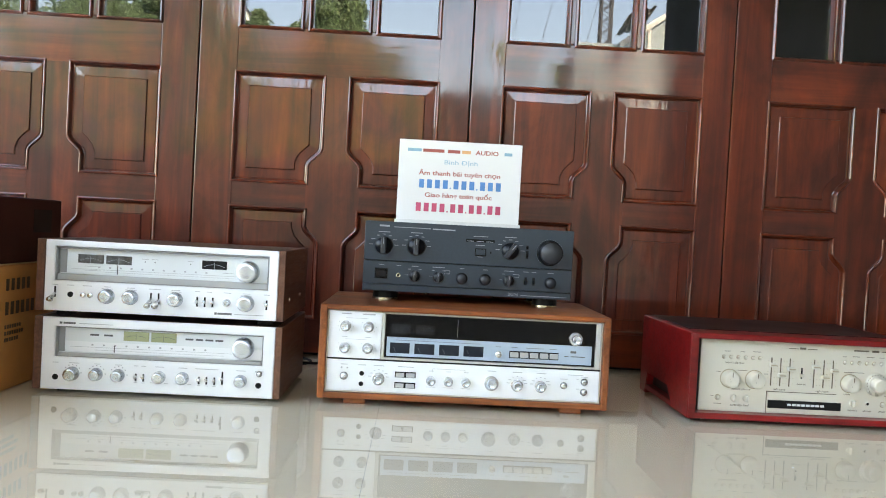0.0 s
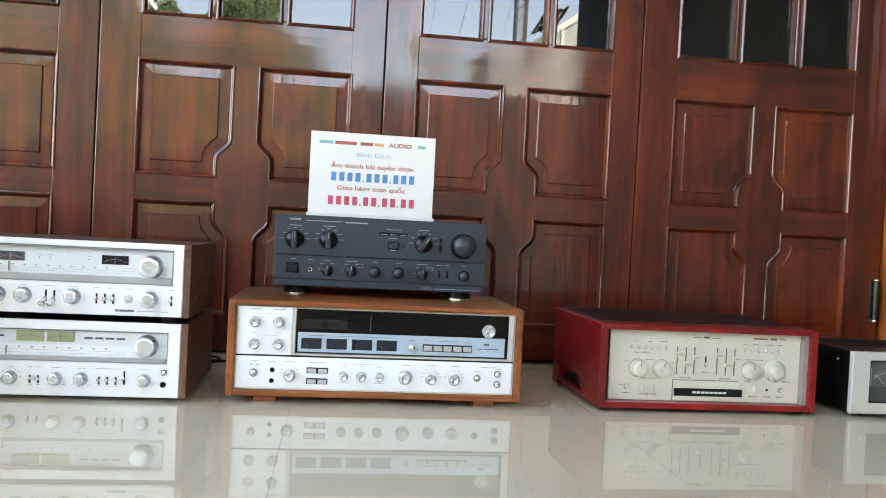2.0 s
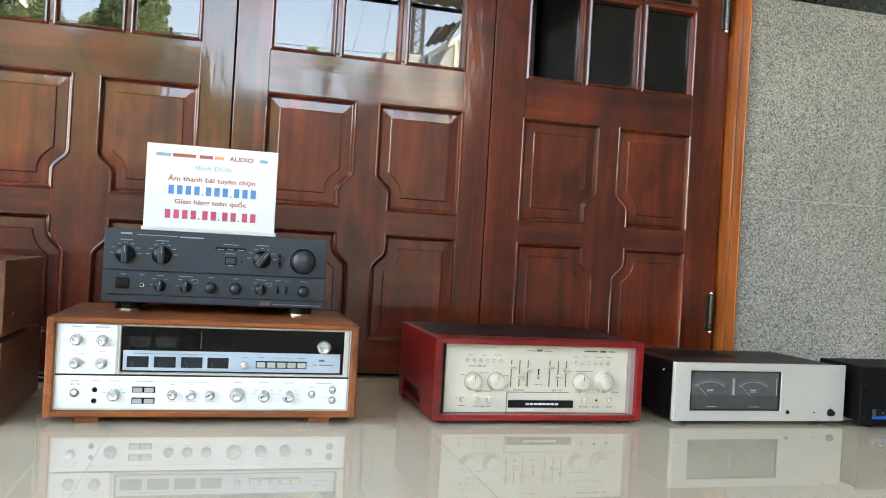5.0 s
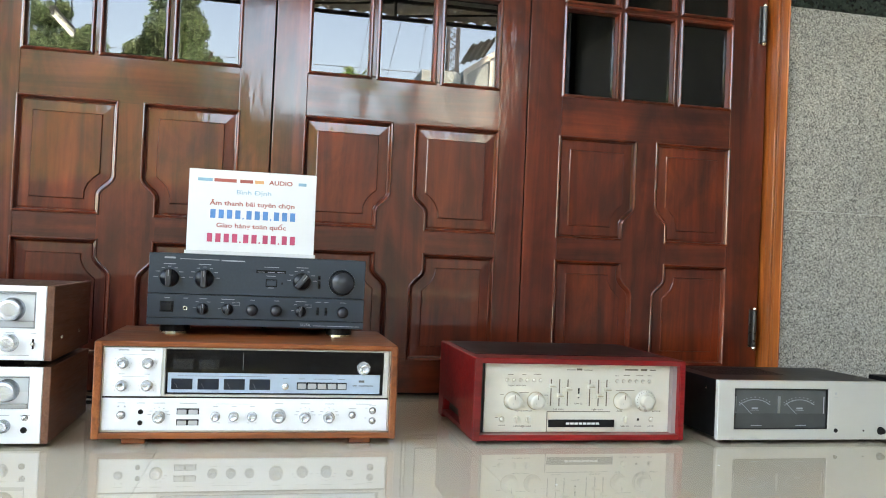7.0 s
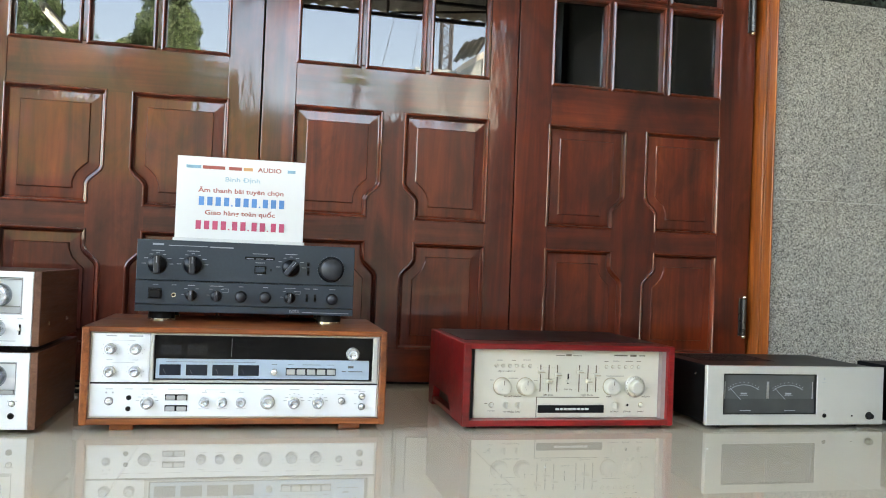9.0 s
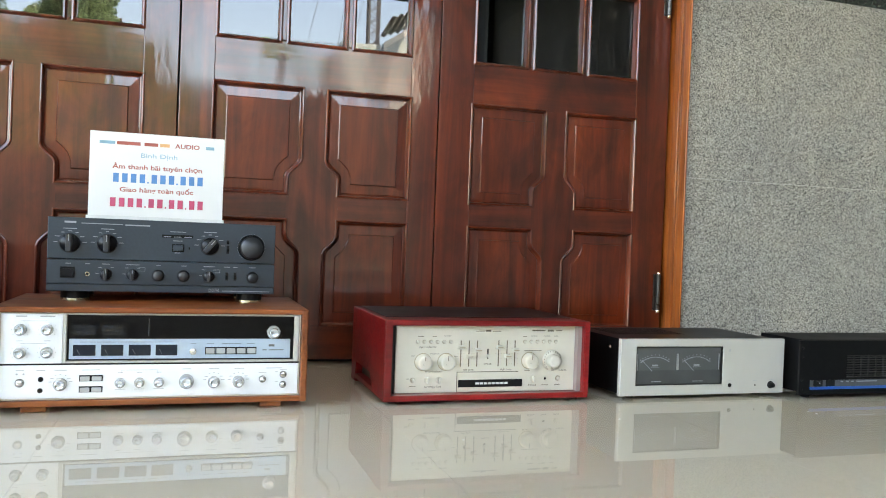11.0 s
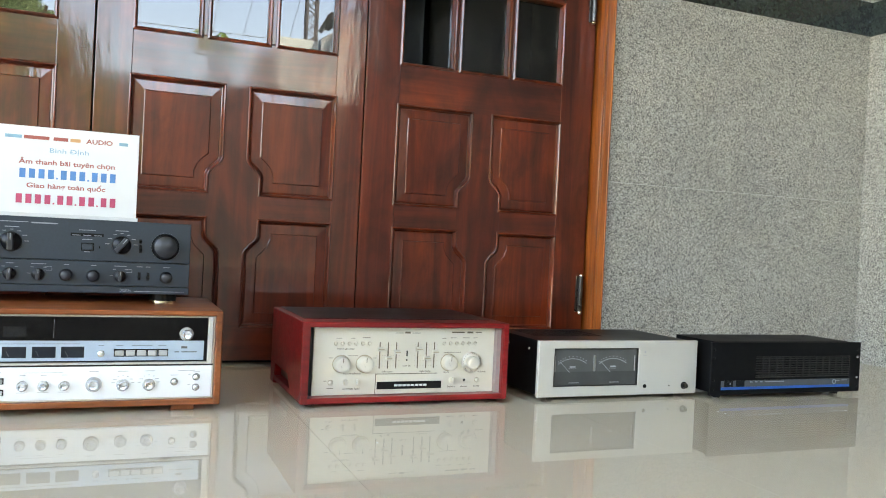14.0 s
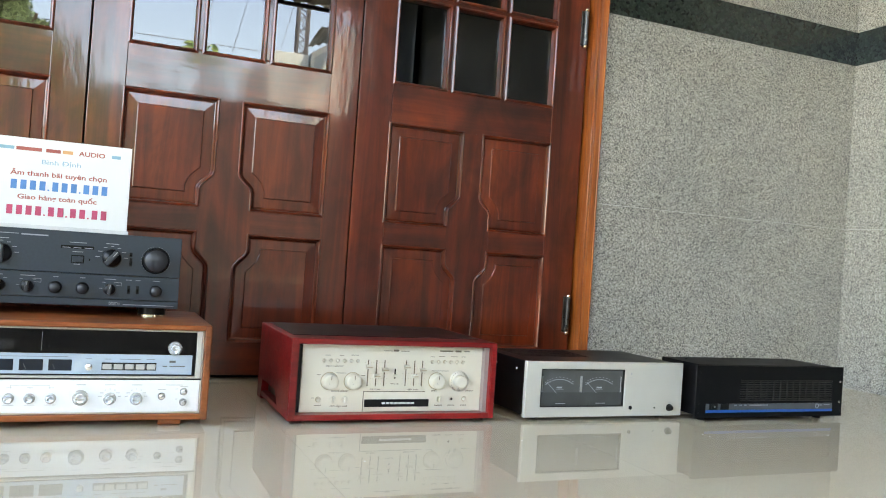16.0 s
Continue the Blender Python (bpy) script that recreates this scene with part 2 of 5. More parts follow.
M["ring_champ"] = metal("darker_champagne_ring", (0.45, 0.38, 0.27), 0.35, None, 0.05, 0.4)
M["hinge"] = metal("dark_worn_steel", (0.09, 0.088, 0.085), 0.32, None, 0.08)
M["bark"] = plain("bark", (0.12, 0.09, 0.065), 0.9, 20, 0.3, 0.5)
M["yard"] = plain("sunlit_earth_yard", (0.034, 0.03, 0.016), 0.9, 3, 0.15, 0.2)

for k, level in (("black", 0.16), ("black_plastic", 0.2), ("hole", 0.15), ("rack", 0.12), ("dark_knob", 0.28), ("rubber", 0.2), ("carton_brown", 0.2), ("walnut_top", 0.28)):
    bsdf(M[k]).inputs["Specular IOR Level"].default_value = level



def granite(name, scale, stops, rough=0.3, joint=None):
    m = material(name, (0.4, 0.4, 0.4), rough, coat=0.0)
    v = node(m, "ShaderNodeTexVoronoi", Scale=scale, Randomness=1.0)
    link(m, coords(m, shift=True), v.inputs["Vector"])
    sep = node(m, "ShaderNodeSeparateColor")
    link(m, v.outputs["Color"], sep.inputs[0])
    c = ramp(m, sep.outputs[0], stops)
    v2 = node(m, "ShaderNodeTexVoronoi", Scale=scale * 0.42, Randomness=1.0)
    link(m, coords(m, shift=True), v2.inputs["Vector"])
    sep2 = node(m, "ShaderNodeSeparateColor")
    link(m, v2.outputs["Color"], sep2.inputs[0])
    c = mix(m, c, ramp(m, sep2.outputs[1], [(0.0, (0.62, 0.62, 0.62)), (0.4, (1, 1, 1)), (0.8, (1.18, 1.16, 1.12))]), 0.4, "MULTIPLY")
    c = mix(m, c, ramp(m, noise_tex(m, coords(m), 3.0, 3), [(0.3, (0.88, 0.88, 0.88)), (0.7, (1.08, 1.07, 1.05))]), 1.0, "MULTIPLY")
    link(m, c, bsdf(m).inputs["Base Color"])
    return m


M["granite"] = granite("grey_speckled_granite", 360.0, [(0.0, (0.05, 0.047, 0.042)), (0.14, (0.115, 0.108, 0.097)), (0.28, (0.265, 0.248, 0.22)), (0.6, (0.362, 0.34, 0.302)), (0.85, (0.46, 0.435, 0.39)), (1.0, (0.61, 0.58, 0.525))], 0.4)
M["band"] = granite("dark_green_granite", 140.0, [(0.0, (0.012, 0.017, 0.014)), (0.6, (0.019, 0.027, 0.022)), (1.0, (0.032, 0.042, 0.036))], 0.14)
M["pale_grout"] = plain("pale_grout", (0.56, 0.54, 0.48), 0.8, 60, 0.1)
M["grout"] = plain("grey_grout", (0.2, 0.18, 0.15), 0.8, 60, 0.15)


def tile_material():
    m = material("cream_porcelain_body", (0.62, 0.58, 0.5), 0.8)
    bsdf(m).inputs["Specular IOR Level"].default_value = 0.0
    v = coords(m, shift=True)
    c = ramp(m, noise_tex(m, v, 2.5, 6, 0.6, 0.8), [(0.3, (0.765, 0.685, 0.535)), (0.7, (0.815, 0.735, 0.58))])
    spots = ramp(m, noise_tex(m, v, 90.0, 3), [(0.36, (0.9, 0.89, 0.86)), (0.5, (1, 1, 1))])
    link(m, mix(m, c, spots, 0.15, "MULTIPLY"), bsdf(m).inputs["Base Color"])
    return m


M["tile"] = tile_material()


GLAZE = 0.135


def glaze_material():
    """A clear glaze: it mirrors by Schlick's law from both sides and lets the rest through."""
    m = bpy.data.materials.new("clear_tile_glaze")
    m.use_nodes = True
    m.node_tree.nodes.remove(bsdf(m))
    w = node(m, "ShaderNodeLayerWeight", Blend=0.5)
    p = node(m, "ShaderNodeMath")
    p.operation = "POWER"
    p.inputs[1].default_value = 5.0
    link(m, w.outputs["Facing"], p.inputs[0])
    f = node(m, "ShaderNodeMath")
    f.operation = "MULTIPLY_ADD"
    f.inputs[1].default_value, f.inputs[2].default_value = 1 - GLAZE, GLAZE
    link(m, p.outputs[0], f.inputs[0])
    t = node(m, "ShaderNodeBsdfTransparent")
    g = node(m, "ShaderNodeBsdfGlossy", Roughness=0.0)
    x = node(m, "ShaderNodeMixShader")
    for k, v in enumerate((f, t, g)):
        link(m, v.outputs[0], x.inputs[k])
    link(m, x.outputs[0], m.node_tree.nodes["Material Output"].inputs["Surface"])
    return m


M["glaze"] = glaze_material()


def glass_material():
    m = material("dark_tinted_window_glass", (0.05, 0.056, 0.056), 0.0, ior=1.76)
    bsdf(m).inputs["Transmission Weight"].default_value = 1.0
    return m


M["glass"] = glass_material()
M["tube"] = material("lit_tube", (0.9, 0.9, 0.9), 0.4)
bsdf(M["tube"]).inputs["Emission Color"].default_value = (0.9, 1.0, 0.95, 1)
bsdf(M["tube"]).inputs["Emission Strength"].default_value = 0.6


def leaf_material(name, a, b):
    m = material(name, a, 0.5)
    g = node(m, "ShaderNodeNewGeometry")
    c = ramp(m, g.outputs["Random Per Island"], [(0.1, a), (0.9, b)])
    link(m, c, bsdf(m).inputs["Base Color"])
    t = node(m, "ShaderNodeBsdfTranslucent")
    link(m, c, t.inputs["Color"])
    x = node(m, "ShaderNodeAddShader")
    link(m, bsdf(m).outputs[0], x.inputs[0])
    link(m, t.outputs[0], x.inputs[1])
    link(m, x.outputs[0], m.node_tree.nodes["Material Output"].inputs["Surface"])
    return m


M["leaves"] = leaf_material("dark_leaves", (0.045, 0.072, 0.042), (0.165, 0.218, 0.128))
M["palm"] = leaf_material("palm_leaves", (0.06, 0.1, 0.035), (0.17, 0.23, 0.08))


# ---- building tools ----
def part(name, bm, mat, parent=None, label=""):
    me = bpy.data.meshes.new(name)
    bm.normal_update()
    bm.to_mesh(me)
    bm.free()
    me.materials.append(M[mat])
    ob = new(name, me)
    ob.parent = parent
    return tagged(ob, label)


def thing(name, label, category, at=(0, 0, 0), group="", kind=""):
    ob = new(name)
    ob.location = at
    ob.empty_display_size = 0.05
    return tagged(ob, label, category, group, kind)


def add_box(bm, x0, x1, y0, y1, z0, z1, bevel=0.0, seg=2):
    r = bmesh.ops.create_cube(bm, size=1.0)
    vs = r["verts"]
    bmesh.ops.scale(bm, vec=(x1 - x0, y1 - y0, z1 - z0), verts=vs)
    bmesh.ops.translate(bm, vec=((x0 + x1) / 2, (y0 + y1) / 2, (z0 + z1) / 2), verts=vs)
    if bevel:
        es = list({e for v in vs for e in v.link_edges})
        bmesh.ops.bevel(bm, geom=es, offset=bevel, segments=seg, affect="EDGES", profile=0.5)
    return bm


def block(x0, x1, y0, y1, z0, z1, bevel=0.0, seg=2):
    return add_box(bmesh.new(), x0, x1, y0, y1, z0, z1, bevel, seg)


def lathe(bm, profile, cx, cz, y, n=28, smooth=True):
    """Turns (radius, distance towards the viewer) round an axis along y."""
    rings = []
    for r, d in profile:
        if r < 1e-6:
            rings.append([bm.verts.new((cx, y - d, cz))])
        else:
            rings.append([bm.verts.new((cx + r * math.sin(a), y - d, cz + r * math.cos(a))) for a in (2 * math.pi * k / n for k in range(n))])
    for a, b in zip(rings, rings[1:]):
        for k in range(n):
            j = (k + 1) % n
            if len(b) == 1:
                f = bm.faces.new((a[k], a[j], b[0]))
            elif len(a) == 1:
                f = bm.faces.new((a[0], b[j], b[k]))
            else:
                f = bm.faces.new((a[k], a[j], b[j], b[k]))
            f.smooth = smooth
    return bm


def prism(points, y0, y1, bevel=0.0):
    """A polygon in x, z, made solid from y0 (front) to y1."""
    bm = bmesh.new()
    f = [bm.verts.new((x, y0, z)) for x, z in points]
    b = [bm.verts.new((x, y1, z)) for x, z in points]
    front = bm.faces.new(f)
    bm.faces.new(b[::-1])
    n = len(points)
    for k in range(n):
        bm.faces.new((f[k], b[k], b[(k + 1) % n], f[(k + 1) % n]))
    bmesh.ops.recalc_face_normals(bm, faces=bm.faces)
    if bevel:
        bmesh.ops.bevel(bm, geom=list(front.edges), offset=bevel, segments=2, affect="EDGES")
    return bm


def inset(points, d):
    """The polygon, given clockwise or not, moved inwards by d."""
    n = len(points)
    area = sum(points[k][0] * points[(k + 1) % n][1] - points[(k + 1) % n][0] * points[k][1] for k in range(n))
    s = 1 if area > 0 else -1
    out = []
    for k in range(n):
        p, q, r = (Vector(points[(k + o) % n]) for o in (-1, 0, 1))
        a, b = (q - p).normalized(), (r - q).normalized()
        na, nb = Vector((-a.y, a.x)) * s, Vector((-b.y, b.x)) * s
        m = (na + nb).normalized()
        out.append(tuple(q + m * (d / max(0.35, m.dot(na)))))
    return out


def loops_mesh(loops, close=True):
    """Rings of (x, y, z) joined one to the next, the last one filled."""
    bm = bmesh.new()
    rings = [[bm.verts.new(p) for p in ring] for ring in loops]
    n = len(rings[0])
    for a, b in zip(rings, rings[1:]):
        for k in range(n):
            bm.faces.new((a[k], a[(k + 1) % n], b[(k + 1) % n], b[k]))
    if close:
        bm.faces.new(rings[-1])
    bmesh.ops.recalc_face_normals(bm, faces=bm.faces)
    if sum(f.normal.y * f.calc_area() for f in bm.faces) > 0:
        bmesh.ops.reverse_faces(bm, faces=bm.faces)
    return bm


def lettering(text, size, mat, x, y, z, parent, name="lettering", width=None, bold=0.0, depth=0.0003):
    c = bpy.data.curves.new(name, "FONT")
    c.body, c.size, c.align_x, c.align_y, c.extrude, c.offset, c.resolution_u = text, size, "CENTER", "CENTER", depth, bold, 3
    tmp = bpy.data.objects.new(name, c)
    scene.collection.objects.link(tmp)
    me = bpy.data.meshes.new_from_object(tmp.evaluated_get(bpy.context.evaluated_depsgraph_get()))
    bpy.data.objects.remove(tmp)
    xs = [v.co.x for v in me.vertices]
    k = width / (max(xs) - min(xs)) if width else 1.0
    me.transform(pose(x, y, z, 90) @ Matrix.Diagonal((k, 1, 1, 1)))
    me.materials.clear()
    me.materials.append(M[mat])
    ob = new(name, me)
    ob.parent = parent
    return ob


def marks(rows, y, mat, parent, name="print_mark", label=""):
    """Rows of (centre x, centre z, width, height): unreadable print, as thin bars on a face at y."""
    bm = bmesh.new()
    for x, z, w, h in rows:
        add_box(bm, x - w / 2, x + w / 2, y - 0.0004, y + 0.001, z - h / 2, z + h / 2)
    ob = part(name, bm, mat, parent, label)
    return tagged(ob, kind="stuff") if len(rows) > 1 else ob


# ---- the folding door ----
DOOR_Y = 2.05
ROWS_Z = [(0.828, 1.065), (1.087, 1.324), (1.346, 1.583), (1.605, 1.842)]
PANES = [(-0.25, -0.0965), (-0.074, 0.074), (0.0965, 0.25)]


def ogee(x0, z0, x1, z1, n=5):
    """An S-shaped way from (x0, z0) to (x1, z1)."""
    out = []
    for k in range(1, n):
        u = k / n
        s = u * u * (3 - 2 * u)
        out.append((x0 + (x1 - x0) * s, z0 + (z1 - z0) * u))
    return out


def panel_outline(c, side, upper):
    """The opening of one panel; side -1 or 1, with its notch beside the middle stile."""
    i, n, o = c + side * 0.0335, c + side * 0.0675, c + side * 0.2535
    if upper:
        return [(o, 0.711), (i, 0.711), (i, 0.53), *ogee(i, 0.53, n, 0.485), (n, 0.485), (n, 0.441), (o, 0.441)]
    return [(o, 0.102), (i, 0.102), (i, 0.286), *ogee(i, 0.286, n, 0.333), (n, 0.333), (n, 0.372), (o, 0.372)]


def door_leaf(name, xl, xr, c, label):
    leaf = thing(name, label, "door", (c, DOOR_Y, 0), kind="structure")
    xl, xr = xl - c + 0.0015, xr - c - 0.0015
    T = 0.042
    i, n, o = 0.0335, 0.0675, 0.2535
    for nm, x0, x1 in (("stile", xl, -o), ("stile", o, xr)):
        part(nm, block(x0, x1, 0, T, 0.012, 1.98, 0.002), "door", leaf)
    right = [(i, 0.102), (i, 0.286), *ogee(i, 0.286, n, 0.333), (n, 0.333), (n, 0.372), (n, 0.441), (n, 0.485), *ogee(n, 0.485, i, 0.53), (i, 0.53), (i, 0.711)]
    part("middle_stile", prism(right + [(-x, z) for x, z in right[::-1]], 0.0003, T), "door", leaf)
    for x0, x1 in ((-o, -n), (n, o)):
        part("middle_rail", block(x0, x1, 0, T, 0.372, 0.441), "door_rail", leaf)
    part("lock_rail", block(-o, o, 0, T, 0.711, 0.828), "door_rail", leaf)
    part("bottom_rail", block(-o, o, 0, T, 0.012, 0.102), "door_rail", leaf)
    part("top_rail", block(-o, o, 0, T, 1.842, 1.98), "door_rail", leaf)
    for side in (-1, 1):
        for upper in (True, False):
            p = panel_outline(0, side, upper)
            steps = [(-0.0056, 0.0005), (-0.0054, -0.0012), (-0.0043, -0.0029), (-0.0023, -0.0035), (-0.0004, -0.0027), (0.001, -0.0005), (0.0024, 0.0042), (0.0036, 0.0088), (0.006, 0.0098), (0.008, 0.0081), (0.0305, 0.0071), (0.0318, 0.0062), (0.033, 0.0034)]
            part("door_panel", loops_mesh([[(x, y, z) for x, z in inset(p, d)] for d, y in steps]), "panel", leaf)
    for z0, z1 in ROWS_Z[:-1]:
        part("glazing_bar", block(-o, o, 0.003, 0.034, z1, z1 + 0.022, 0.004), "door_rail", leaf)
    for a, b in zip(PANES, PANES[1:]):
        part("glazing_bar", block(a[1], b[0], 0.0026, 0.0345, 0.828, 1.842, 0.005), "door", leaf)
    for z0, z1 in ROWS_Z:
        for x0, x1 in PANES:
            g = part("pane", block(x0 - 0.003, x1 + 0.003, 0.0185, 0.0225, z0 - 0.003, z1 + 0.003), "glass", leaf, "dark tinted glass pane")
            g.visible_shadow = False
            q = [(x0, z0), (x1, z0), (x1, z1), (x0, z1)]
            part("glazing_bead", loops_mesh([[(x, y, z) for x, z in inset(q, d)] for d, y in ((-0.007, 0.0025), (-0.006, -0.002), (-0.002, -0.0045), (0.001, -0.0035), (0.0035, 0.0015), (0.0045, 0.009), (0.005, 0.0185))], close=False), "door", leaf)
    return leaf


DOOR_LABEL = "varnished dark red wooden folding door leaf with raised panels and glass panes"
door_leaf("door_1", -1.265, -0.573, -0.921, DOOR_LABEL)
door_leaf("door_2", -0.573, 0.115, -0.222, DOOR_LABEL)
door_leaf("door_3", 0.115, 0.787, 0.4535, DOOR_LABEL)
leaf4 = door_leaf("door_4", 0.787, 1.503, 1.1395, DOOR_LABEL + ", hinged to the orange jamb")


def hinge_thing(z0, z1):
    h = thing("door_hinge", "dark steel butt hinge with bright ball tips on the door jamb", "hinge", (1.487, 2.045, z0), "door hinges")
    dz = z1 - z0
    part("plate", block(-0.012, 0.012, 0.001, 0.006, 0.004, dz - 0.004, 0.001), "hinge", h)
    bm = bmesh.new()
    bmesh.ops.create_cone(bm, cap_ends=True, segments=14, radius1=0.007, radius2=0.007, depth=dz - 0.012, matrix=pose(0, -0.004, dz / 2))
    part("knuckle", bm, "hinge", h)
    for z in (0.002, dz - 0.002):
        bm = bmesh.new()
        bmesh.ops.create_uvsphere(bm, u_segments=12, v_segments=8, radius=0.006, matrix=pose(0, -0.004, z))
        part("tip", bm, "gold", h, "bright hinge tip")


for z0, z1 in ((0.147, 0.262), (1.022, 1.137), (1.75, 1.865)):
    hinge_thing(z0, z1)

# jambs and head of the opening: three stepped mouldings
for nm, xa, xb, s in (("jamb_right", 1.505, 1.508, 1), ("jamb_left", -1.29, -1.267, -1)):
    jamb = thing(nm, "orange varnished wooden door jamb with grooved moulding", "door frame", (0, 0, 0), kind="structure")
    e = xa if s > 0 else xb
    for k, (y0, y1, d) in enumerate(((2.03, 2.1, 0.004), (2.0, 2.029, 0.0), (1.985, 1.999, 0.006), (1.955, 1.984, 0.001))):
        x0, x1 = (e + d, xb + 0.004) if s > 0 else (xa - 0.004, e - d)
        part("moulding", block(x0, x1, y0, y1, 0, 2.03, 0.003), "jamb", jamb)
head = part("lintel", block(-1.29, 1.512, 1.955, 2.1, 1.985, 2.03, 0.003), "jamb")
tagged(head, "orange varnished wooden door head", "door frame", kind="structure")

# ---- walls ----
WALL_Y, SIDE_X = 1.97, 2.545
wall = thing("wall_north", "grey speckled granite wall with a dark green band", "wall", kind="structure")
part("core", block(1.516, SIDE_X + 0.25, WALL_Y + 0.022, WALL_Y + 0.2, 0, 3.6), "grout", wall)
part("core", block(-4.5, -1.295, WALL_Y + 0.022, WALL_Y + 0.2, 0, 3.6), "grout", wall)
part("core", block(-1.29, 1.512, WALL_Y + 0.022, WALL_Y + 0.2, 2.031, 3.6), "grout", wall)
side = thing("wall_east", "grey speckled granite side wall with a dark green band", "wall", kind="structure")
part("core", block(SIDE_X + 0.022, SIDE_X + 0.25, -4.6, WALL_Y + 0.021, 0, 3.5), "grout", side)
BANDS = [(0.0, 0.543, "granite"), (0.5445, 1.115, "granite"), (1.116, 1.231, "band"), (1.232, 1.79, "granite"), (1.7915, 2.4, "granite"), (2.4015, 3.0, "granite")]
for z0, z1, mat in BANDS:
    part("slab", block(1.513, SIDE_X - 0.001, WALL_Y, WALL_Y + 0.021, z0, z1, 0.0008), mat, wall)
    part("slab", block(-4.5, -1.297, WALL_Y, WALL_Y + 0.021, z0, z1, 0.0008), mat, wall)
    part("slab", block(SIDE_X, SIDE_X + 0.021, 1.1, WALL_Y + 0.02, z0, z1, 0.0008), mat, side)
part("pointing", block(1.513, SIDE_X - 0.001, WALL_Y + 0.0006, WALL_Y + 0.02, 0.543, 0.5445), "pale_grout", wall, "pale mortar joint")
part("pointing", block(SIDE_X + 0.0006, SIDE_X + 0.02, 1.1, WALL_Y, 0.543, 0.5445), "pale_grout", side, "pale mortar joint")
part("gate_sheet", block(SIDE_X + 0.002, SIDE_X + 0.021, -2.06, 1.098, 0, 2.14, 0.003), "gate", side, "dark brown painted sheet")
# Two dark sheets fill in where there is only shade.
part("upper_sheet", block(SIDE_X + 0.012, SIDE_X + 0.021, -2.06, 1.098, 2.142, 3.5), "shade_sheet", side, "near-black sheet standing in for shade")
part("end_sheet", block(SIDE_X + 0.012, SIDE_X + 0.021, -4.6, -2.061, 0, 3.5), "shade_sheet", side, "near-black sheet standing in for shade")
part("gate_post", block(SIDE_X - 0.04, SIDE_X + 0.011, -2.3, -2.22, 0, 3.1, 0.004), "gate_post", side, "dark teal painted post")

# unseen box behind the glass; near-black walls stand in for the unlit room
room = thing("dark_room_box", "near-black box in place of the unlit room behind the glass", "wall", kind="structure")
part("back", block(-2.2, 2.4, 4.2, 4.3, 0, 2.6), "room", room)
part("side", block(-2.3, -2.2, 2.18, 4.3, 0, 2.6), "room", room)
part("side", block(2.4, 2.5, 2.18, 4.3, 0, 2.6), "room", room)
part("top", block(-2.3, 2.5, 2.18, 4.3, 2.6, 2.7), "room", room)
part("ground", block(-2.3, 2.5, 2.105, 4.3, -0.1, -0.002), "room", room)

# ---- floor of polished tiles ----
floor = thing("floor", "polished cream porcelain floor tiles", "floor", kind="structure")
part("bed", block(-4.5, SIDE_X + 0.2, -4.6, 2.18, -0.2, -0.0025), "grout", floor)
TILE, TX, TY = 0.568, -0.055, 1.002
shared = None
for a in range(-8, 5):
    for b in range(-10, 2):
        x0, x1 = TX + a * TILE, TX + (a + 1) * TILE
        y0, y1 = TY + b * TILE, TY + (b + 1) * TILE
        x1, y1, y0 = min(x1, SIDE_X + 0.02), min(y1, 2.1), max(y0, -4.6)
        if x1 - x0 < 0.03 or y1 - y0 < 0.03:
            continue
        part("tile", block(x0 + 0.0004, x1 - 0.0004, y0, y1, -0.01, -0.0008), "tile", floor)
bm = bmesh.new()
bm.faces.new([bm.verts.new((x, y, 0.0)) for x, y in ((-4.5, -4.6), (SIDE_X + 0.018, -4.6), (SIDE_X + 0.018, 2.1), (-4.5, 2.1))])
part("glaze", bm, "glaze", floor, "clear polished glaze")

# ---- porch roof ----
roof = thing("ceiling", "grey corrugated metal porch roof on dark steel purlins", "roof", kind="structure")
bm = bmesh.new()
n = 420


def sheet_z(x, y):
    return 3.095 + 0.085 * (y + 4.75) + 0.016 * math.sin(x * 2 * math.pi / 0.17)


for k in range(n):
    xa, xb = -2.7 + 5.9 * k / n, -2.7 + 5.9 * (k + 1) / n
    bm.faces.new([bm.verts.new((x, y, sheet_z(x, y))) for x, y in ((xa, -4.75), (xb, -4.75), (xb, 2.2), (xa, 2.2))])
bmesh.ops.remove_doubles(bm, verts=bm.verts, dist=1e-4)
part("sheet", bm, "sheet", roof)
TRUSS_Y = -4.25
part("edge_beam", block(-2.7, 3.2, TRUSS_Y - 0.02, TRUSS_Y + 0.02, 2.893, 2.93, 0.003), "steel", roof)
part("top_chord", block(-2.7, 3.2, TRUSS_Y - 0.02, TRUSS_Y + 0.02, 3.082, 3.114, 0.003), "steel", roof)
for y in (-3.2, -1.8, -0.4, 1.0):
    z = sheet_z(0, y) - 0.017
    part("purlin", block(-2.7, 3.2, y - 0.025, y + 0.025, z - 0.05, z, 0.003), "steel", roof)
for x in (-2.6, -1.3, 0.0, 1.3, 2.6):
    part("web_post", block(x - 0.014, x + 0.014, TRUSS_Y - 0.016, TRUSS_Y + 0.016, 2.9301, 3.082), "steel", roof)
    bm = bmesh.new()
    d = Vector((1.26, 0, 0.14))
    bmesh.ops.create_cube(bm, size=1.0, matrix=Matrix.Translation((x + 0.65, TRUSS_Y, 3.006)) @ d.to_track_quat("X", "Z").to_matrix().to_4x4() @ Matrix.Diagonal((1.25, 0.02, 0.02, 1)))
    part("web_brace", bm, "steel", roof)
for x in (-2.6, 3.1):
    part("column", block(x - 0.05, x + 0.05, TRUSS_Y - 0.05, TRUSS_Y + 0.05, -0.2, 2.892, 0.004), "steel", roof)

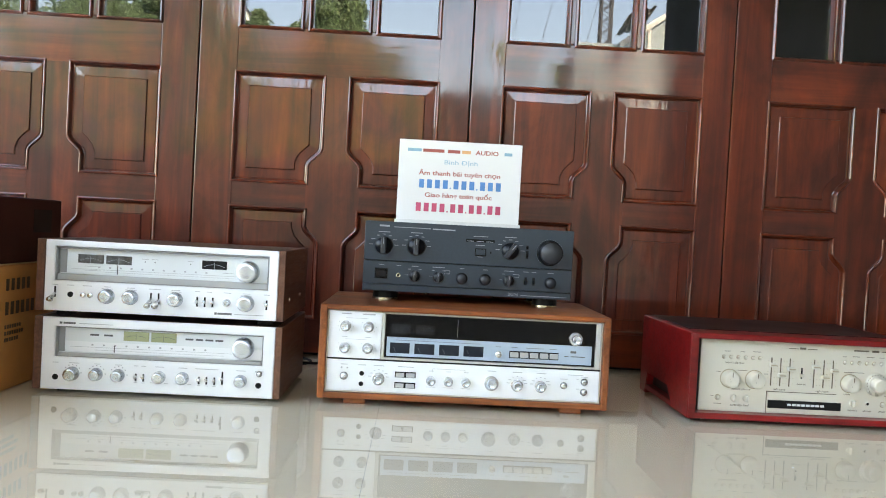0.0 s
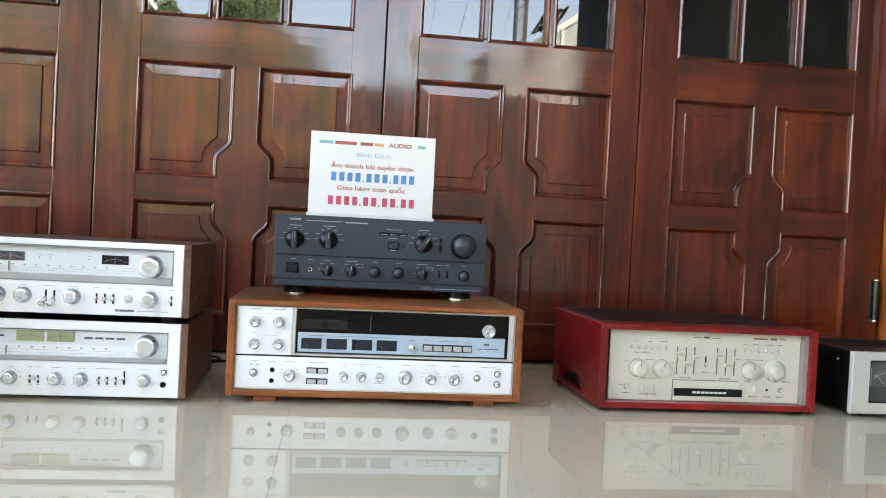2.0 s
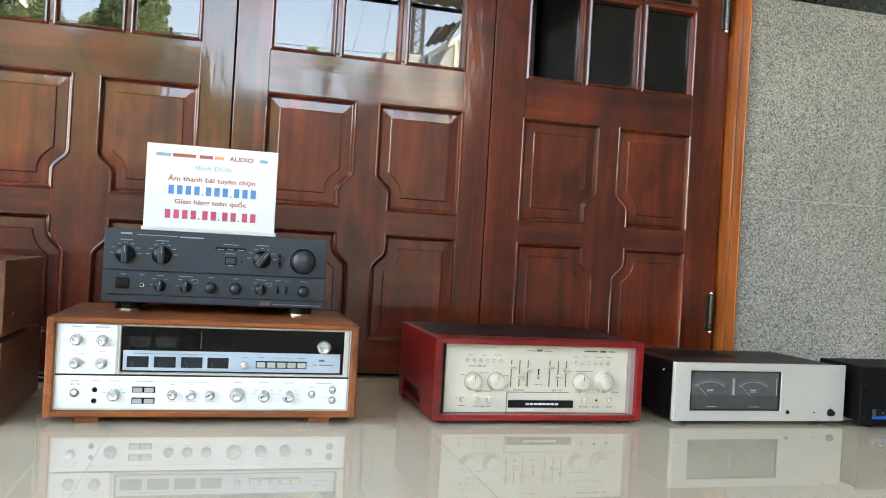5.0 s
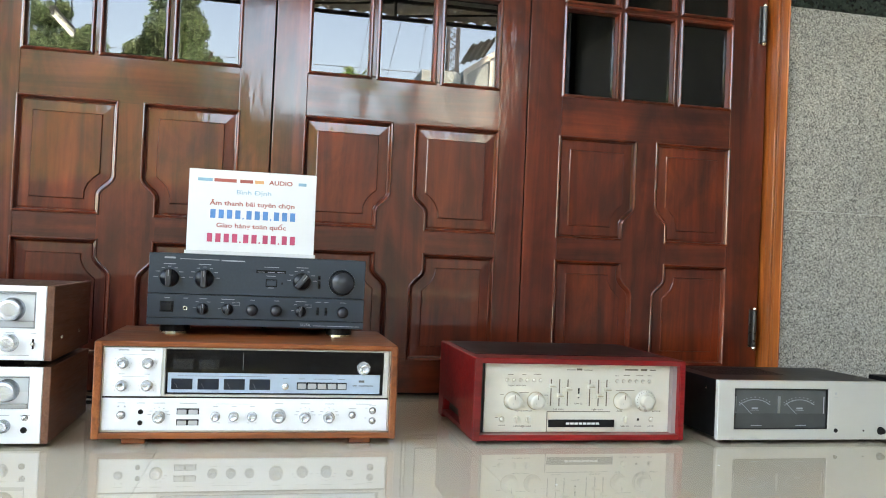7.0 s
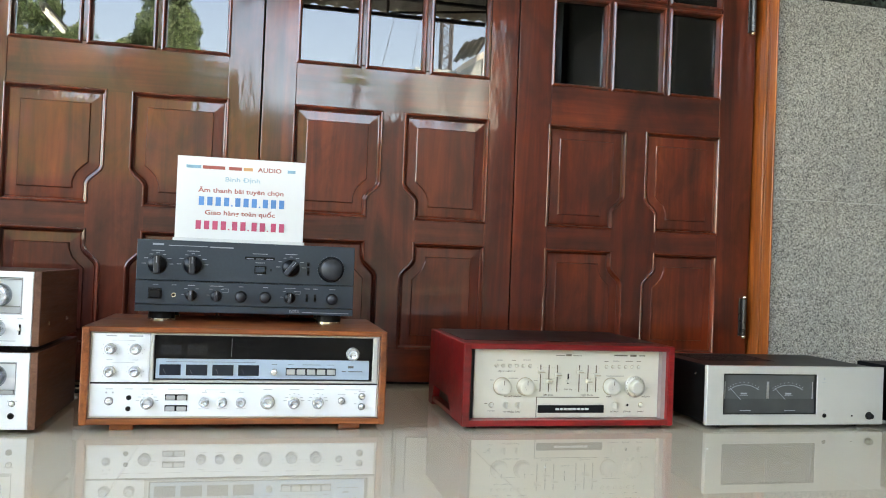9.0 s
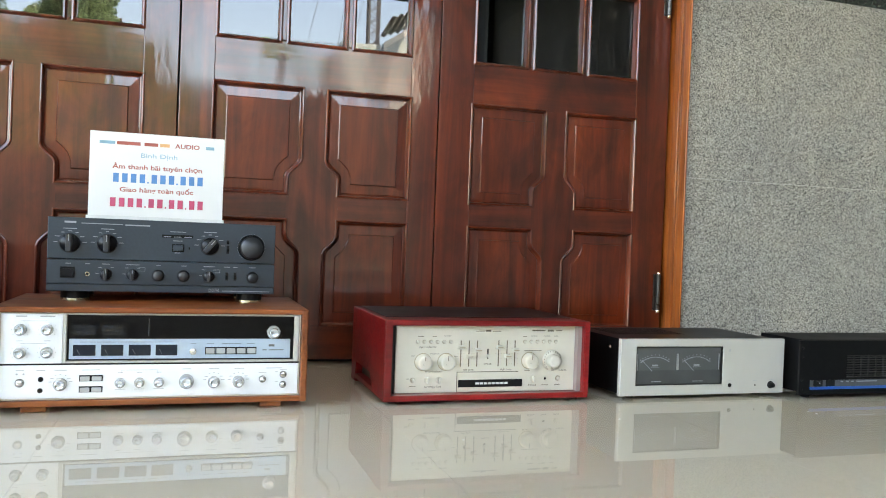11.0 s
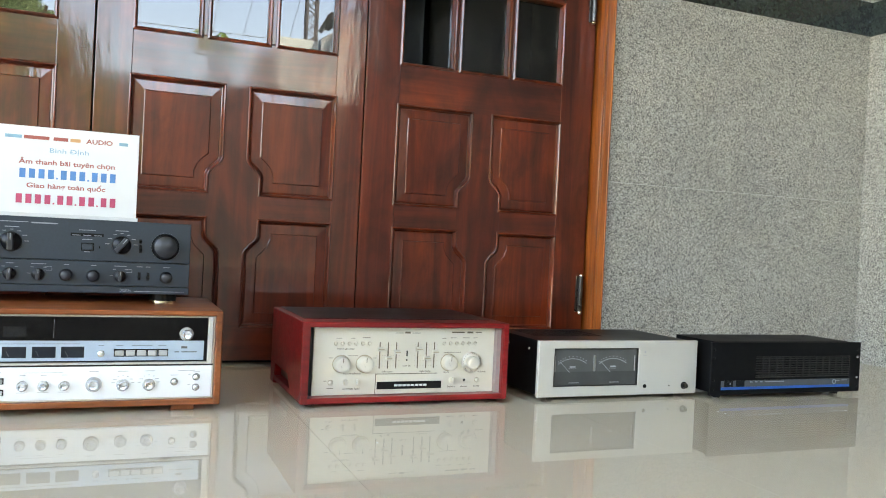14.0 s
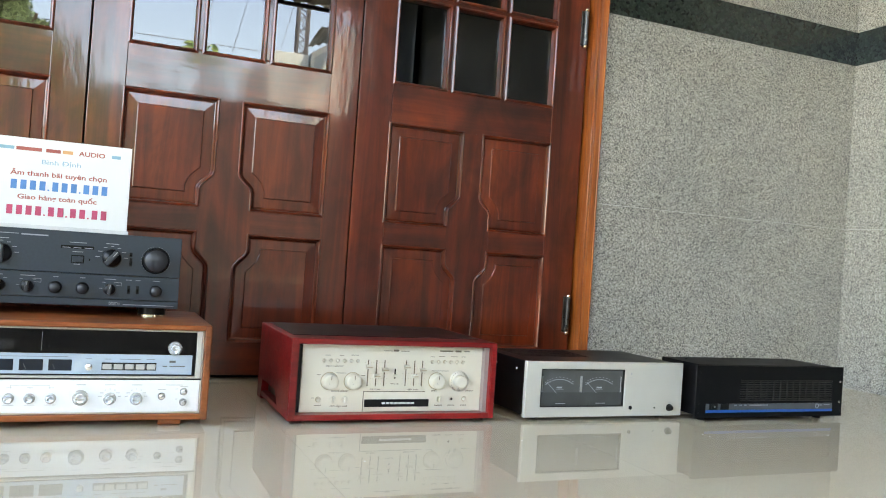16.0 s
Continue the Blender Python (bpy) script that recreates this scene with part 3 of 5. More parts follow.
# fluorescent lamp hung under the roof
lamp = thing("fluorescent_lamp", "white fluorescent batten lamp hung under the porch roof", "lamp", (-1.935, -4.21, 2.5))
part("batten", block(-0.03, 0.03, -0.4, 0.4, 0.028, 0.065, 0.003), "white_paint", lamp)
bm = bmesh.new()
bmesh.ops.create_cone(bm, cap_ends=True, segments=16, radius1=0.019, radius2=0.019, depth=0.74, matrix=pose(0, 0, 0, 90))
part("tube", bm, "tube", lamp, "glowing white tube")
for y in (-0.385, 0.385):
    part("socket", block(-0.016, 0.016, y - 0.012, y + 0.012, -0.02, 0.0279, 0.002), "white_paint", lamp)
for y in (-0.3, 0.3):
    part("rod", block(-0.005, 0.005, y - 0.005, y + 0.005, 0.0651, sheet_z(-1.935, y - 4.21) - 2.5 - 0.001), "steel", lamp)

# unseen white slab added over the doors to bounce light onto them
bounce_slab = part("bounce_slab", block(-2.6, SIDE_X, -0.1, 1.968, 2.8, 2.9, 0.004), "white_paint")
tagged(bounce_slab, "unseen white slab added over the doors to bounce light", "ceiling", kind="structure")

# ---- outside: yard, trees, houses, mast ----
ground = part("ground", block(-400, 400, -600, 400, -0.6, -0.21), "yard")
tagged(ground, "pale sunlit concrete yard and ground", "ground", kind="structure")
# Unseen fence, added to darken what the right-hand leaves mirror.
gate = part("backdrop_fence", block(0.352, 14, -11.2, -11.0, -0.21, 3.0, 0.01), "dark_backdrop")
tagged(gate, "unseen near-black fence added to darken reflections in the doors", "fence", kind="structure")
# Unseen wall, added to give the left-hand leaves something olive to mirror.
yard_wall = part("backdrop_wall", block(-16, 0.35, -11.2, -11.0, -0.21, 3.0, 0.01), "yard_wall")
# Unseen low wall, added to keep reflections low on the doors dark.
low_wall = part("backdrop_low_wall", block(-16, 14, -10.97, -10.85, -0.21, 1.55, 0.01), "dark_backdrop")
tagged(low_wall, "unseen low near-black wall added for dark low reflections", "wall", kind="structure")
tagged(yard_wall, "unseen yard wall added for mottled reflections in the doors", "wall", kind="structure")


def tree(at, height, spread, count, seed, label):
    rnd = random.Random(seed)
    t = thing("tree", label, "tree", at, "trees across the yard")
    bm = bmesh.new()

    def limb(p, q, r0, r1):
        d = (q - p)
        m = Matrix.Translation((p + q) / 2) @ d.to_track_quat("Z", "Y").to_matrix().to_4x4()
        bmesh.ops.create_cone(bm, cap_ends=True, segments=8, radius1=r0, radius2=r1, depth=d.length, matrix=m)

    fork = Vector((0.2, 0.1, height * 0.45))
    limb(Vector((0, 0, 0)), fork, 0.2, 0.14)
    tips = []
    for k in range(9):
        a = 2 * math.pi * k / 9 + rnd.uniform(-0.3, 0.3)
        q = fork + Vector((math.cos(a) * spread * rnd.uniform(0.35, 0.75), math.sin(a) * spread * rnd.uniform(0.35, 0.75), height * rnd.uniform(0.08, 0.45)))
        limb(fork, q, 0.09, 0.025)
        tips.append(q)
    part("trunk", bm, "bark", t)
    verts, faces = [], []
    clumps = []
    for q in tips + [fork + Vector((0, 0, height * 0.5))]:
        for _ in range(7):
            clumps.append((q + Vector([rnd.gauss(0, spread * 0.2) for _ in range(2)] + [rnd.gauss(0, height * 0.07)]), rnd.uniform(0.3, 0.7) * spread * 0.36))
    for _ in range(count):
        c, r = rnd.choice(clumps)
        d = Vector([rnd.gauss(0, 1) for _ in range(3)]).normalized() * r * rnd.uniform(0.5, 1.0)
        p = c + d
        s = rnd.uniform(0.035, 0.075)
        u = Vector([rnd.gauss(0, 1) for _ in range(3)]).normalized()
        w = u.orthogonal().normalized()
        i = len(verts)
        verts += [p - u * s, p - w * s * 0.4, p + u * s, p + w * s * 0.4]
        faces.append((i, i + 1, i + 2, i + 3))
    me = bpy.data.meshes.new("crown")
    me.from_pydata(verts, [], faces)
    me.materials.append(M["leaves"])
    new("crown", me).parent = t


tree((-2.2, -13.8, -0.21), 5.7, 1.9, 80000, 1, "broad dark green leafy tree beyond the yard wall")
tree((-5.1, -14.2, -0.21), 5.8, 2.05, 80000, 2, "tall dark green leafy tree beyond the yard wall")
tree((-7.6, -14.0, -0.21), 5.4, 2.2, 45000, 3, "spreading dark green leafy tree beyond the yard wall")

tree((-2.9, -13.0, -0.21), 4.45, 1.5, 36000, 6, "low bright green leafy tree beyond the yard wall")
tree((-3.95, -13.0, -0.21), 4.75, 1.6, 40000, 7, "low bushy green tree beyond the yard wall")
tree((-5.8, -13.0, -0.21), 4.3, 1.6, 32000, 8, "low bushy green tree beyond the yard wall")


def palm(at, height, reach, seed):
    rnd = random.Random(seed)
    t = thing("palm_tree", "green feathery palm crown beyond the yard wall", "palm tree", at, "palms across the yard")
    bm = bmesh.new()
    bmesh.ops.create_cone(bm, cap_ends=True, segments=10, radius1=0.14, radius2=0.09, depth=height, matrix=pose(0, 0, height / 2))
    part("trunk", bm, "bark", t)
    for k in range(16):
        a, up = 2 * math.pi * k / 16 + rnd.uniform(-0.2, 0.2), rnd.uniform(0.7, 2.0)
        verts, faces = [], []
        for j in range(14):
            u = (j + 1) / 14
            p = Vector((math.cos(a) * reach * u, math.sin(a) * reach * u, height + reach * (up * u - 1.1 * u * u)))
            side = Vector((-math.sin(a), math.cos(a), 0))
            for s in (-1, 1):
                q = p + side * s * 0.3 * (1.15 - u) + Vector((math.cos(a) * 0.14, math.sin(a) * 0.14, -0.1))
                i = len(verts)
                verts += [p, (p + q) / 2 + Vector((0, 0, 0.02)), q, (p + q) / 2 - Vector((math.cos(a) * 0.03, math.sin(a) * 0.03, 0.02))]
                faces.append((i, i + 1, i + 2, i + 3))
        me = bpy.data.meshes.new("frond")
        me.from_pydata(verts, [], faces)
        me.materials.append(M["palm"])
        new("frond", me).parent = t


palm((2.1, -15.0, -0.21), 4.72, 0.45, 4)
palm((3.45, -15.2, -0.21), 4.3, 0.5, 5)

# lattice mast
mast = thing("lattice_mast", "tall grey steel lattice mast far behind the houses", "mast", (9.6, -40, -0.21))
for dx in (-0.28, 0.28):
    for dy in (-0.28, 0.28):
        part("leg", block(dx - 0.05, dx + 0.05, dy - 0.05, dy + 0.05, 0, 18), "steel", mast)
for k in range(56):
    z = 0.32 * k + 0.16
    for dy in (-0.28, 0.28):
        bm = bmesh.new()
        d = Vector((0.56 if k % 2 else -0.56, 0, 0.32))
        bmesh.ops.create_cube(bm, size=1.0, matrix=Matrix.Translation((0, dy, z)) @ d.to_track_quat("X", "Z").to_matrix().to_4x4() @ Matrix.Diagonal((d.length, 0.05, 0.05, 1)))
        part("brace", bm, "steel", mast)

# house with a lean-to roof
house = thing("house", "pale rendered house with a grey corrugated roof beyond the yard wall", "house", (4.3, -14.0, -0.21))
part("wall", prism([(0.0, 0), (4.2, 0), (4.2, 7.3), (1.0, 5.75), (0.0, 5.05)], 0.0, -6.0), "house_wall", house)
part("gable_trim", prism([(0.0, 5.05), (1.0, 5.75), (4.2, 7.3), (4.2, 7.12), (1.0, 5.6), (0.0, 4.9)], 0.03, 0.002), "white_paint", house)
for x in (0.0, 0.62, 1.7):
    part("post", block(x, x + 0.07, 0.002, 0.035, 3.0, 5.0 + 0.55 * x), "white_paint", house)
bm = bmesh.new()
for k in range(40):
    xa, xb = -0.02 + 0.0155 * k, -0.02 + 0.0155 * (k + 1)
    za, zb = (5.33 + 0.4 * (x + 0.02) + 0.025 * math.sin(x * 38) for x in (xa, xb))
    bm.faces.new([bm.verts.new(v) for v in ((xa, 0.7, za + 0.12), (xb, 0.7, zb + 0.12), (xb, -0.5, zb - 0.06), (xa, -0.5, za - 0.06))])
part("roof", bm, "awning", house, "dark grey corrugated awning")
shed = part("outbuilding", block(3.3, 4.22, -16.0, -13.9, -0.21, 4.75, 0.01), "house_wall")
tagged(shed, "low pale grey rendered outbuilding beside the house", "house")


def wire(a, b, sag, r=0.008):
    cu = bpy.data.curves.new("overhead_wire", "CURVE")
    cu.dimensions, cu.bevel_depth, cu.bevel_resolution = "3D", r, 1
    sp = cu.splines.new("POLY")
    sp.points.add(12)
    for k, p in enumerate(sp.points):
        u = k / 12
        v = Vector(a).lerp(Vector(b), u)
        p.co = (v.x, v.y, v.z - sag * 4 * u * (1 - u), 1)
    cu.materials.append(M["steel"])
    tagged(new("overhead_wire", cu), "thin dark overhead wire strung across the yard", "wire", "overhead wires")


wire((-14, -15.5, 5.0), (14, -15.5, 5.3), 0.15)
wire((2.2, -20, 4.0), (3.3, -20, 12.0), 0.05)
wire((2.9, -20, 4.0), (4.6, -20, 12.0), 0.05)
wire((4.0, -20, 4.0), (5.0, -20, 12.0), 0.05)
wire((4.2, -20, 4.0), (6.0, -20, 12.0), 0.05)


# ---- parts that the audio units share ----
def knob(parent, x, z, y, r, length, mat="spun", skirt=1.0, name="knob", mark=None, label=""):
    s = r * skirt
    prof = [(s, 0), (s, 0.0025), (r * (1 + (skirt - 1) * 0.2), 0.0035), (r, length - 0.0012), (r - 0.0012, length), (r * 0.55, length - 0.0004), (0, length - 0.0002)]
    k = part(name, lathe(bmesh.new(), prof, 0, 0, 0), mat, parent, label)
    k.location = (x, y, z)
    if mark:
        part("pointer", block(-0.0006, 0.0006, -length - 0.0004, -length + 0.001, r * 0.3, r * 0.9), mark, k)
    return k


def bar_knob(parent, x, z, y, r, length, turn=0.0, name="selector_knob"):
    """A round skirt with a raised grip across it, in dark anodised metal."""
    bm = lathe(bmesh.new(), [(r, 0), (r, 0.004), (r * 0.92, 0.006), (r * 0.9, length * 0.55), (0, length * 0.55)], 0, 0, 0)
    k = part(name, bm, "dark_knob", parent)
    k.location = (x, y, z)
    k.rotation_euler = (0, radians(turn), 0)
    part("grip", block(-r * 0.3, r * 0.3, -length, -0.002, -r * 0.93, r * 0.93, r * 0.12), "dark_cap", k)
    part("pointer", block(-0.0007, 0.0007, -length - 0.0004, -length + 0.001, r * 0.2, r * 0.88), "ink_white", k)
    return k


def push(parent, x, z, y, r, length, mat="chrome", name="button", ring=True):
    if ring:
        part("collar", lathe(bmesh.new(), [(r * 1.35, 0), (r * 1.35, 0.001), (r * 1.1, 0.0016), (r * 1.08, 0.0)], x, z, y, 20), "ring_champ" if mat == "champ_knob" else "ink", parent)
    return part(name, lathe(bmesh.new(), [(r, 0), (r, length - 0.0008), (r - 0.0008, length), (0, length)], x, z, y, 20), mat, parent)


def jack(parent, x, z, y, r, rim="black_plastic"):
    part("jack_socket", lathe(bmesh.new(), [(r * 1.3, 0), (r * 1.25, 0.0015), (r * 0.8, 0.0018), (r * 0.75, -0.004), (0, -0.004)], x, z, y, 20), rim, parent, "round headphone socket")
    part("hole", lathe(bmesh.new(), [(r * 0.78, 0.0005), (0, 0.0005)], x, z, y, 20), "hole", parent)


def lever(parent, x, z, y, h, at=0.0, mat="chrome", reach=0.011):
    """A slot with a small lever in it; at from -1 (down) to 1 (up)."""
    part("slot", block(x - 0.0016, x + 0.0016, y - 0.0005, y + 0.002, z - h / 2, z + h / 2), "hole", parent)
    zc = z + at * h * 0.32
    bm = lathe(bmesh.new(), [(0.0022, 0), (0.0026, reach * 0.6), (0.0034, reach * 0.85), (0.003, reach), (0, reach)], x, zc, y, 14)
    return part("lever", bm, mat, parent)


def frame_plate(parent, outer, inner, y, thick, mat, name="faceplate", deep=0.012, bevel=0.0012, label=""):
    """A plate with a rectangular window; outer and inner as (x0, x1, z0, z1)."""
    def ring(q, y, d=0.0):
        x0, x1, z0, z1 = q
        return [(x0 + d, y, z0 + d), (x1 - d, y, z0 + d), (x1 - d, y, z1 - d), (x0 + d, y, z1 - d)]
    rings = [ring(outer, y + thick), ring(outer, y + bevel), ring(outer, y, bevel), ring(inner, y, -bevel), ring(inner, y + bevel), ring(inner, y + deep)]
    return part(name, loops_mesh(rings, close=False), mat, parent, label)


def scale_marks(parent, x0, x1, z, y, n, mat="ink_pale", h=0.003, w=0.0035):
    marks([(x0 + (x1 - x0) * k / (n - 1), z, w, h) for k in range(n)], y, mat, parent, "dial_scale")


def feet(parent, xs, ys, z1, r=0.014, mat="rubber"):
    for x in xs:
        for y in ys:
            bm = bmesh.new()
            bmesh.ops.create_cone(bm, cap_ends=True, segments=18, radius1=r * 0.9, radius2=r, depth=z1, matrix=pose(x, y, z1 / 2))
            part("foot", bm, mat, parent)


def bat_lever(parent, x, z, y, h):
    """A slot with a long flattened bat handle that hangs down and out of it."""
    part("slot", block(x - 0.0016, x + 0.0016, y - 0.0005, y + 0.002, z - h / 2, z + h / 2), "hole", parent)
    bm = bmesh.new()
    for r, dz, d in ((0.002, -0.002, 0.001), (0.0026, -0.006, 0.01), (0.0044, -0.0115, 0.02), (0.0046, -0.0135, 0.0225), (0.003, -0.0145, 0.0235)):
        ring = [bm.verts.new((x + r * 1.35 * math.cos(a), y - d - r * 0.5 * math.sin(a), z + dz + r * 0.8 * math.sin(a))) for a in (2 * math.pi * k / 12 for k in range(12))]
        if r > 0.002:
            for k in range(12):
                bm.faces.new((last[k], last[(k + 1) % 12], ring[(k + 1) % 12], ring[k])).smooth = True
        last = ring
    bm.faces.new(last)
    bmesh.ops.recalc_face_normals(bm, faces=bm.faces)
    return part("lever", bm, "chrome", parent, "bright bat-handled lever")


# ---- two silver tuner-receivers in walnut cases ----
def receiver_shell(t, z0, z1, y0=1.5, y1=1.79):
    for x0, x1 in ((-0.696, -0.6815), (-0.2535, -0.241)):
        part("side_panel", block(x0, x1, y0 - 0.001, y1, z0, z1, 0.0012), "walnut", t, "walnut veneer side")
    part("top_cover", block(-0.681, -0.254, y0 + 0.006, y1, z1 - 0.012, z1 - 0.001, 0.001), "walnut_top", t)
    part("chassis", block(-0.681, -0.254, y0 + 0.02, y1 - 0.003, z0 + 0.002, z1 - 0.0125), "black", t)


def side_screws(t, z):
    for y in (1.563, 1.699):
        part("screw", lathe(bmesh.new(), [(0.0034, 0), (0.003, 0.001), (0, 0.0014)], 0, 0, 0, 14), "chrome", t, "bright screw head").matrix_basis = pose(-0.241, y, z, 0, 0, 90)


up = thing("stereo_receiver", "silver-faced stereo receiver in a walnut case, stacked on another receiver", "receiver", group="silver receivers in walnut cases")
receiver_shell(up, 0.1525, 0.2845)
side_screws(up, 0.189)
Y = 1.5
frame_plate(up, (-0.681, -0.254, 0.153, 0.2835), (-0.6635, -0.2715, 0.209, 0.2725), Y, 0.01, "silver", deep=0.016, label="brushed silver faceplate")
frame_plate(up, (-0.6635, -0.2715, 0.209, 0.2725), (-0.6605, -0.2745, 0.2105, 0.2685), Y + 0.003, 0.008, "shadow_silver", "window_trim", 0.011)
part("trim_strip", block(-0.66, -0.275, Y + 0.0045, Y + 0.013, 0.2107, 0.2215, 0.0006), "trim_grey", up)
part("dial_plate", block(-0.662, -0.273, Y + 0.0145, Y + 0.018, 0.21, 0.272), "dial_white", up, "pale tuning dial plate")
# Grey strip paints in the shade at the window's left end.
part("dial_shade", block(-0.6625, -0.6475, Y + 0.0135, Y + 0.0165, 0.2235, 0.2665), "shadow_silver", up)
DY = Y + 0.0145
for x0, x1, mat in ((-0.627, -0.5805, "meter_dark"), (-0.5755, -0.5285, "meter_dark"), (-0.3985, -0.3525, "black_plastic")):
    w = part("meter", block(x0, x1, DY - 0.002, DY + 0.001, 0.2425, 0.2585, 0.0006), mat, up, "small signal meter")
    xc = (x0 + x1) / 2
    marks([(xc + d * 0.0045, 0.2515 - 0.00025 * d * d, 0.0035, 0.0008) for d in range(-4, 5)], DY - 0.002, "ink_white", w, "meter_scale")
    part("needle", block(xc - 0.0004, xc + 0.0004, DY - 0.0026, DY - 0.0018, 0.2435, 0.2555), "ink_white", w)
marks([(-0.504, 0.25, 0.002, 0.002), (-0.486, 0.25, 0.002, 0.002), (-0.42, 0.25, 0.002, 0.002)], DY, "ink", up, "indicator")
marks([(-0.504, 0.255, 0.012, 0.0009), (-0.486, 0.255, 0.012, 0.0009), (-0.42, 0.255, 0.01, 0.0009)], DY, "ink_pale", up)
scale_marks(up, -0.588, -0.39, 0.2355, DY, 11)
marks([(-0.485, 0.231, 0.31, 0.0006), (-0.6, 0.2365, 0.03, 0.0008), (-0.6, 0.229, 0.03, 0.0008), (-0.35, 0.2365, 0.02, 0.0008)], DY, "ink_pale", up, "dial_line")
marks([(-0.45, 0.227, 0.26, 0.0005)], DY, "ink_pale", up, "dial_line")
part("dial_pointer", block(-0.5545, -0.5535, DY - 0.003, DY, 0.224, 0.241), "ink", up)
knob(up, -0.312, 0.241, DY, 0.0185, 0.024, name="tuning_knob", skirt=1.12)
bat_lever(up, -0.661, 0.188, Y, 0.02)
jack(up, -0.633, 0.184, Y, 0.004)
for x in (-0.609, -0.596):
    push(up, x, 0.184, Y, 0.0046, 0.006, ring=False)
for x in (-0.566, -0.523, -0.441):
    knob(up, x, 0.184, Y, 0.0115, 0.017, skirt=1.22)
for x in (-0.486, -0.472):
    bat_lever(up, x, 0.184, Y, 0.02)
for x in (-0.401, -0.387, -0.3725):
    lever(up, x, 0.182, Y, 0.018, 0.1, reach=0.007)
knob(up, -0.346, 0.183, Y, 0.0062, 0.01, skirt=1.1)
knob(up, -0.311, 0.1835, Y, 0.0135, 0.019, skirt=1.15)
lever(up, -0.273, 0.182, Y, 0.018, 0.2, reach=0.007)
marks([(x, 0.201, w, 0.0011) for x, w in ((-0.661, 0.01), (-0.633, 0.012), (-0.6025, 0.016), (-0.566, 0.012), (-0.523, 0.014), (-0.479, 0.022), (-0.441, 0.016), (-0.401, 0.009), (-0.3795, 0.01), (-0.346, 0.014), (-0.311, 0.014), (-0.273, 0.01))], Y, "ink_pale", up)
marks([(x + d, 0.1975, 0.005, 0.0009) for x in (-0.566, -0.523, -0.441, -0.311) for d in (-0.008, 0.008)], Y, "ink_pale", up)
marks([(-0.366, 0.162, 0.005, 0.004), (-0.3495, 0.162, 0.026, 0.0038)], Y, "ink", up, "maker_mark")
marks([(-0.305, 0.162, 0.053, 0.0012)], Y, "ink_pale", up)
for x in (-0.655, -0.28):
    for y in (1.54, 1.75):
        part("foot", block(x - 0.014, x + 0.014, y - 0.014, y + 0.014, 0.1422, 0.1524, 0.002), "rubber", up)

low = thing("stereo_receiver", "silver-faced stereo receiver with green meters in a walnut case", "receiver", group="silver receivers in walnut cases")
receiver_shell(low, 0.007, 0.142, 1.501, 1.8)
frame_plate(low, (-0.681, -0.254, 0.0075, 0.141), (-0.6575, -0.2755, 0.068, 0.1245), Y, 0.01, "silver", deep=0.016, label="brushed silver faceplate")
frame_plate(low, (-0.6575, -0.2755, 0.068, 0.1245), (-0.6552, -0.2778, 0.0693, 0.1222), Y + 0.003, 0.008, "shadow_silver", "window_trim", 0.011)
part("trim_strip", block(-0.6535, -0.2795, Y + 0.0045, Y + 0.013, 0.0695, 0.0752, 0.0006), "trim_grey", low)
part("dial_plate", block(-0.656, -0.277, Y + 0.0145, Y + 0.018, 0.069, 0.124), "dial_white", low, "pale tuning dial plate")
# The shade at this dial's left end, painted as a grey strip.
part("dial_shade", block(-0.656, -0.645, Y + 0.0135, Y + 0.0165, 0.0765, 0.1215), "shadow_silver", low)
part("dial_strip", block(-0.6445, -0.279, Y + 0.0138, Y + 0.0165, 0.077, 0.096), "silver", low)
for x0, x1 in ((-0.537, -0.4905), (-0.486, -0.4395)):
    w = part("meter", block(x0, x1, DY - 0.002, DY + 0.001, 0.101, 0.1185, 0.0006), "meter_green", low, "greenish tuning meter")
    xc = (x0 + x1) / 2
    marks([(xc + d * 0.0045, 0.1115 - 0.0002 * d * d, 0.0045, 0.0005) for d in range(-4, 5)], DY - 0.002, "ink", w, "meter_scale")
    part("needle", block(xc - 0.0003, xc + 0.0003, DY - 0.0026, DY - 0.0018, 0.103, 0.1145), "ink", w)
for x, w in ((-0.591, 0.016), (-0.5655, 0.016), (-0.4155, 0.0145), (-0.397, 0.0135), (-0.3785, 0.0145), (-0.36, 0.0145)):
    part("indicator", block(x - w / 2, x + w / 2, DY - 0.001, DY + 0.001, 0.1075, 0.1108, 0.0004), "ink", low)
scale_marks(low, -0.594, -0.385, 0.0905, DY - 0.0007, 11)
marks([(-0.485, 0.086, 0.3, 0.0005), (-0.47, 0.081, 0.24, 0.0005)], DY - 0.0007, "ink_pale", low, "dial_line")
part("dial_pointer", block(-0.5535, -0.5525, DY - 0.003, DY, 0.078, 0.091), "ink", low)
knob(low, -0.314, 0.0985, DY, 0.0175, 0.024, name="tuning_knob", skirt=1.14)
jack(low, -0.654, 0.0305, Y, 0.0042)
knob(low, -0.623, 0.038, Y, 0.0112, 0.018, skirt=1.15)
for x in (-0.579, -0.539, -0.464, -0.421, -0.314):
    knob(low, x, 0.0385, Y, 0.0098, 0.016, skirt=1.2)
for x in (-0.507, -0.493, -0.391, -0.377, -0.3625):
    lever(low, x, 0.036, Y, 0.014, 0.35, reach=0.007)
lever(low, -0.348, 0.042, Y, 0.024, -0.1, reach=0.007)
push(low, -0.28, 0.053, Y, 0.004, 0.004)
jack(low, -0.281, 0.0315, Y, 0.0042)
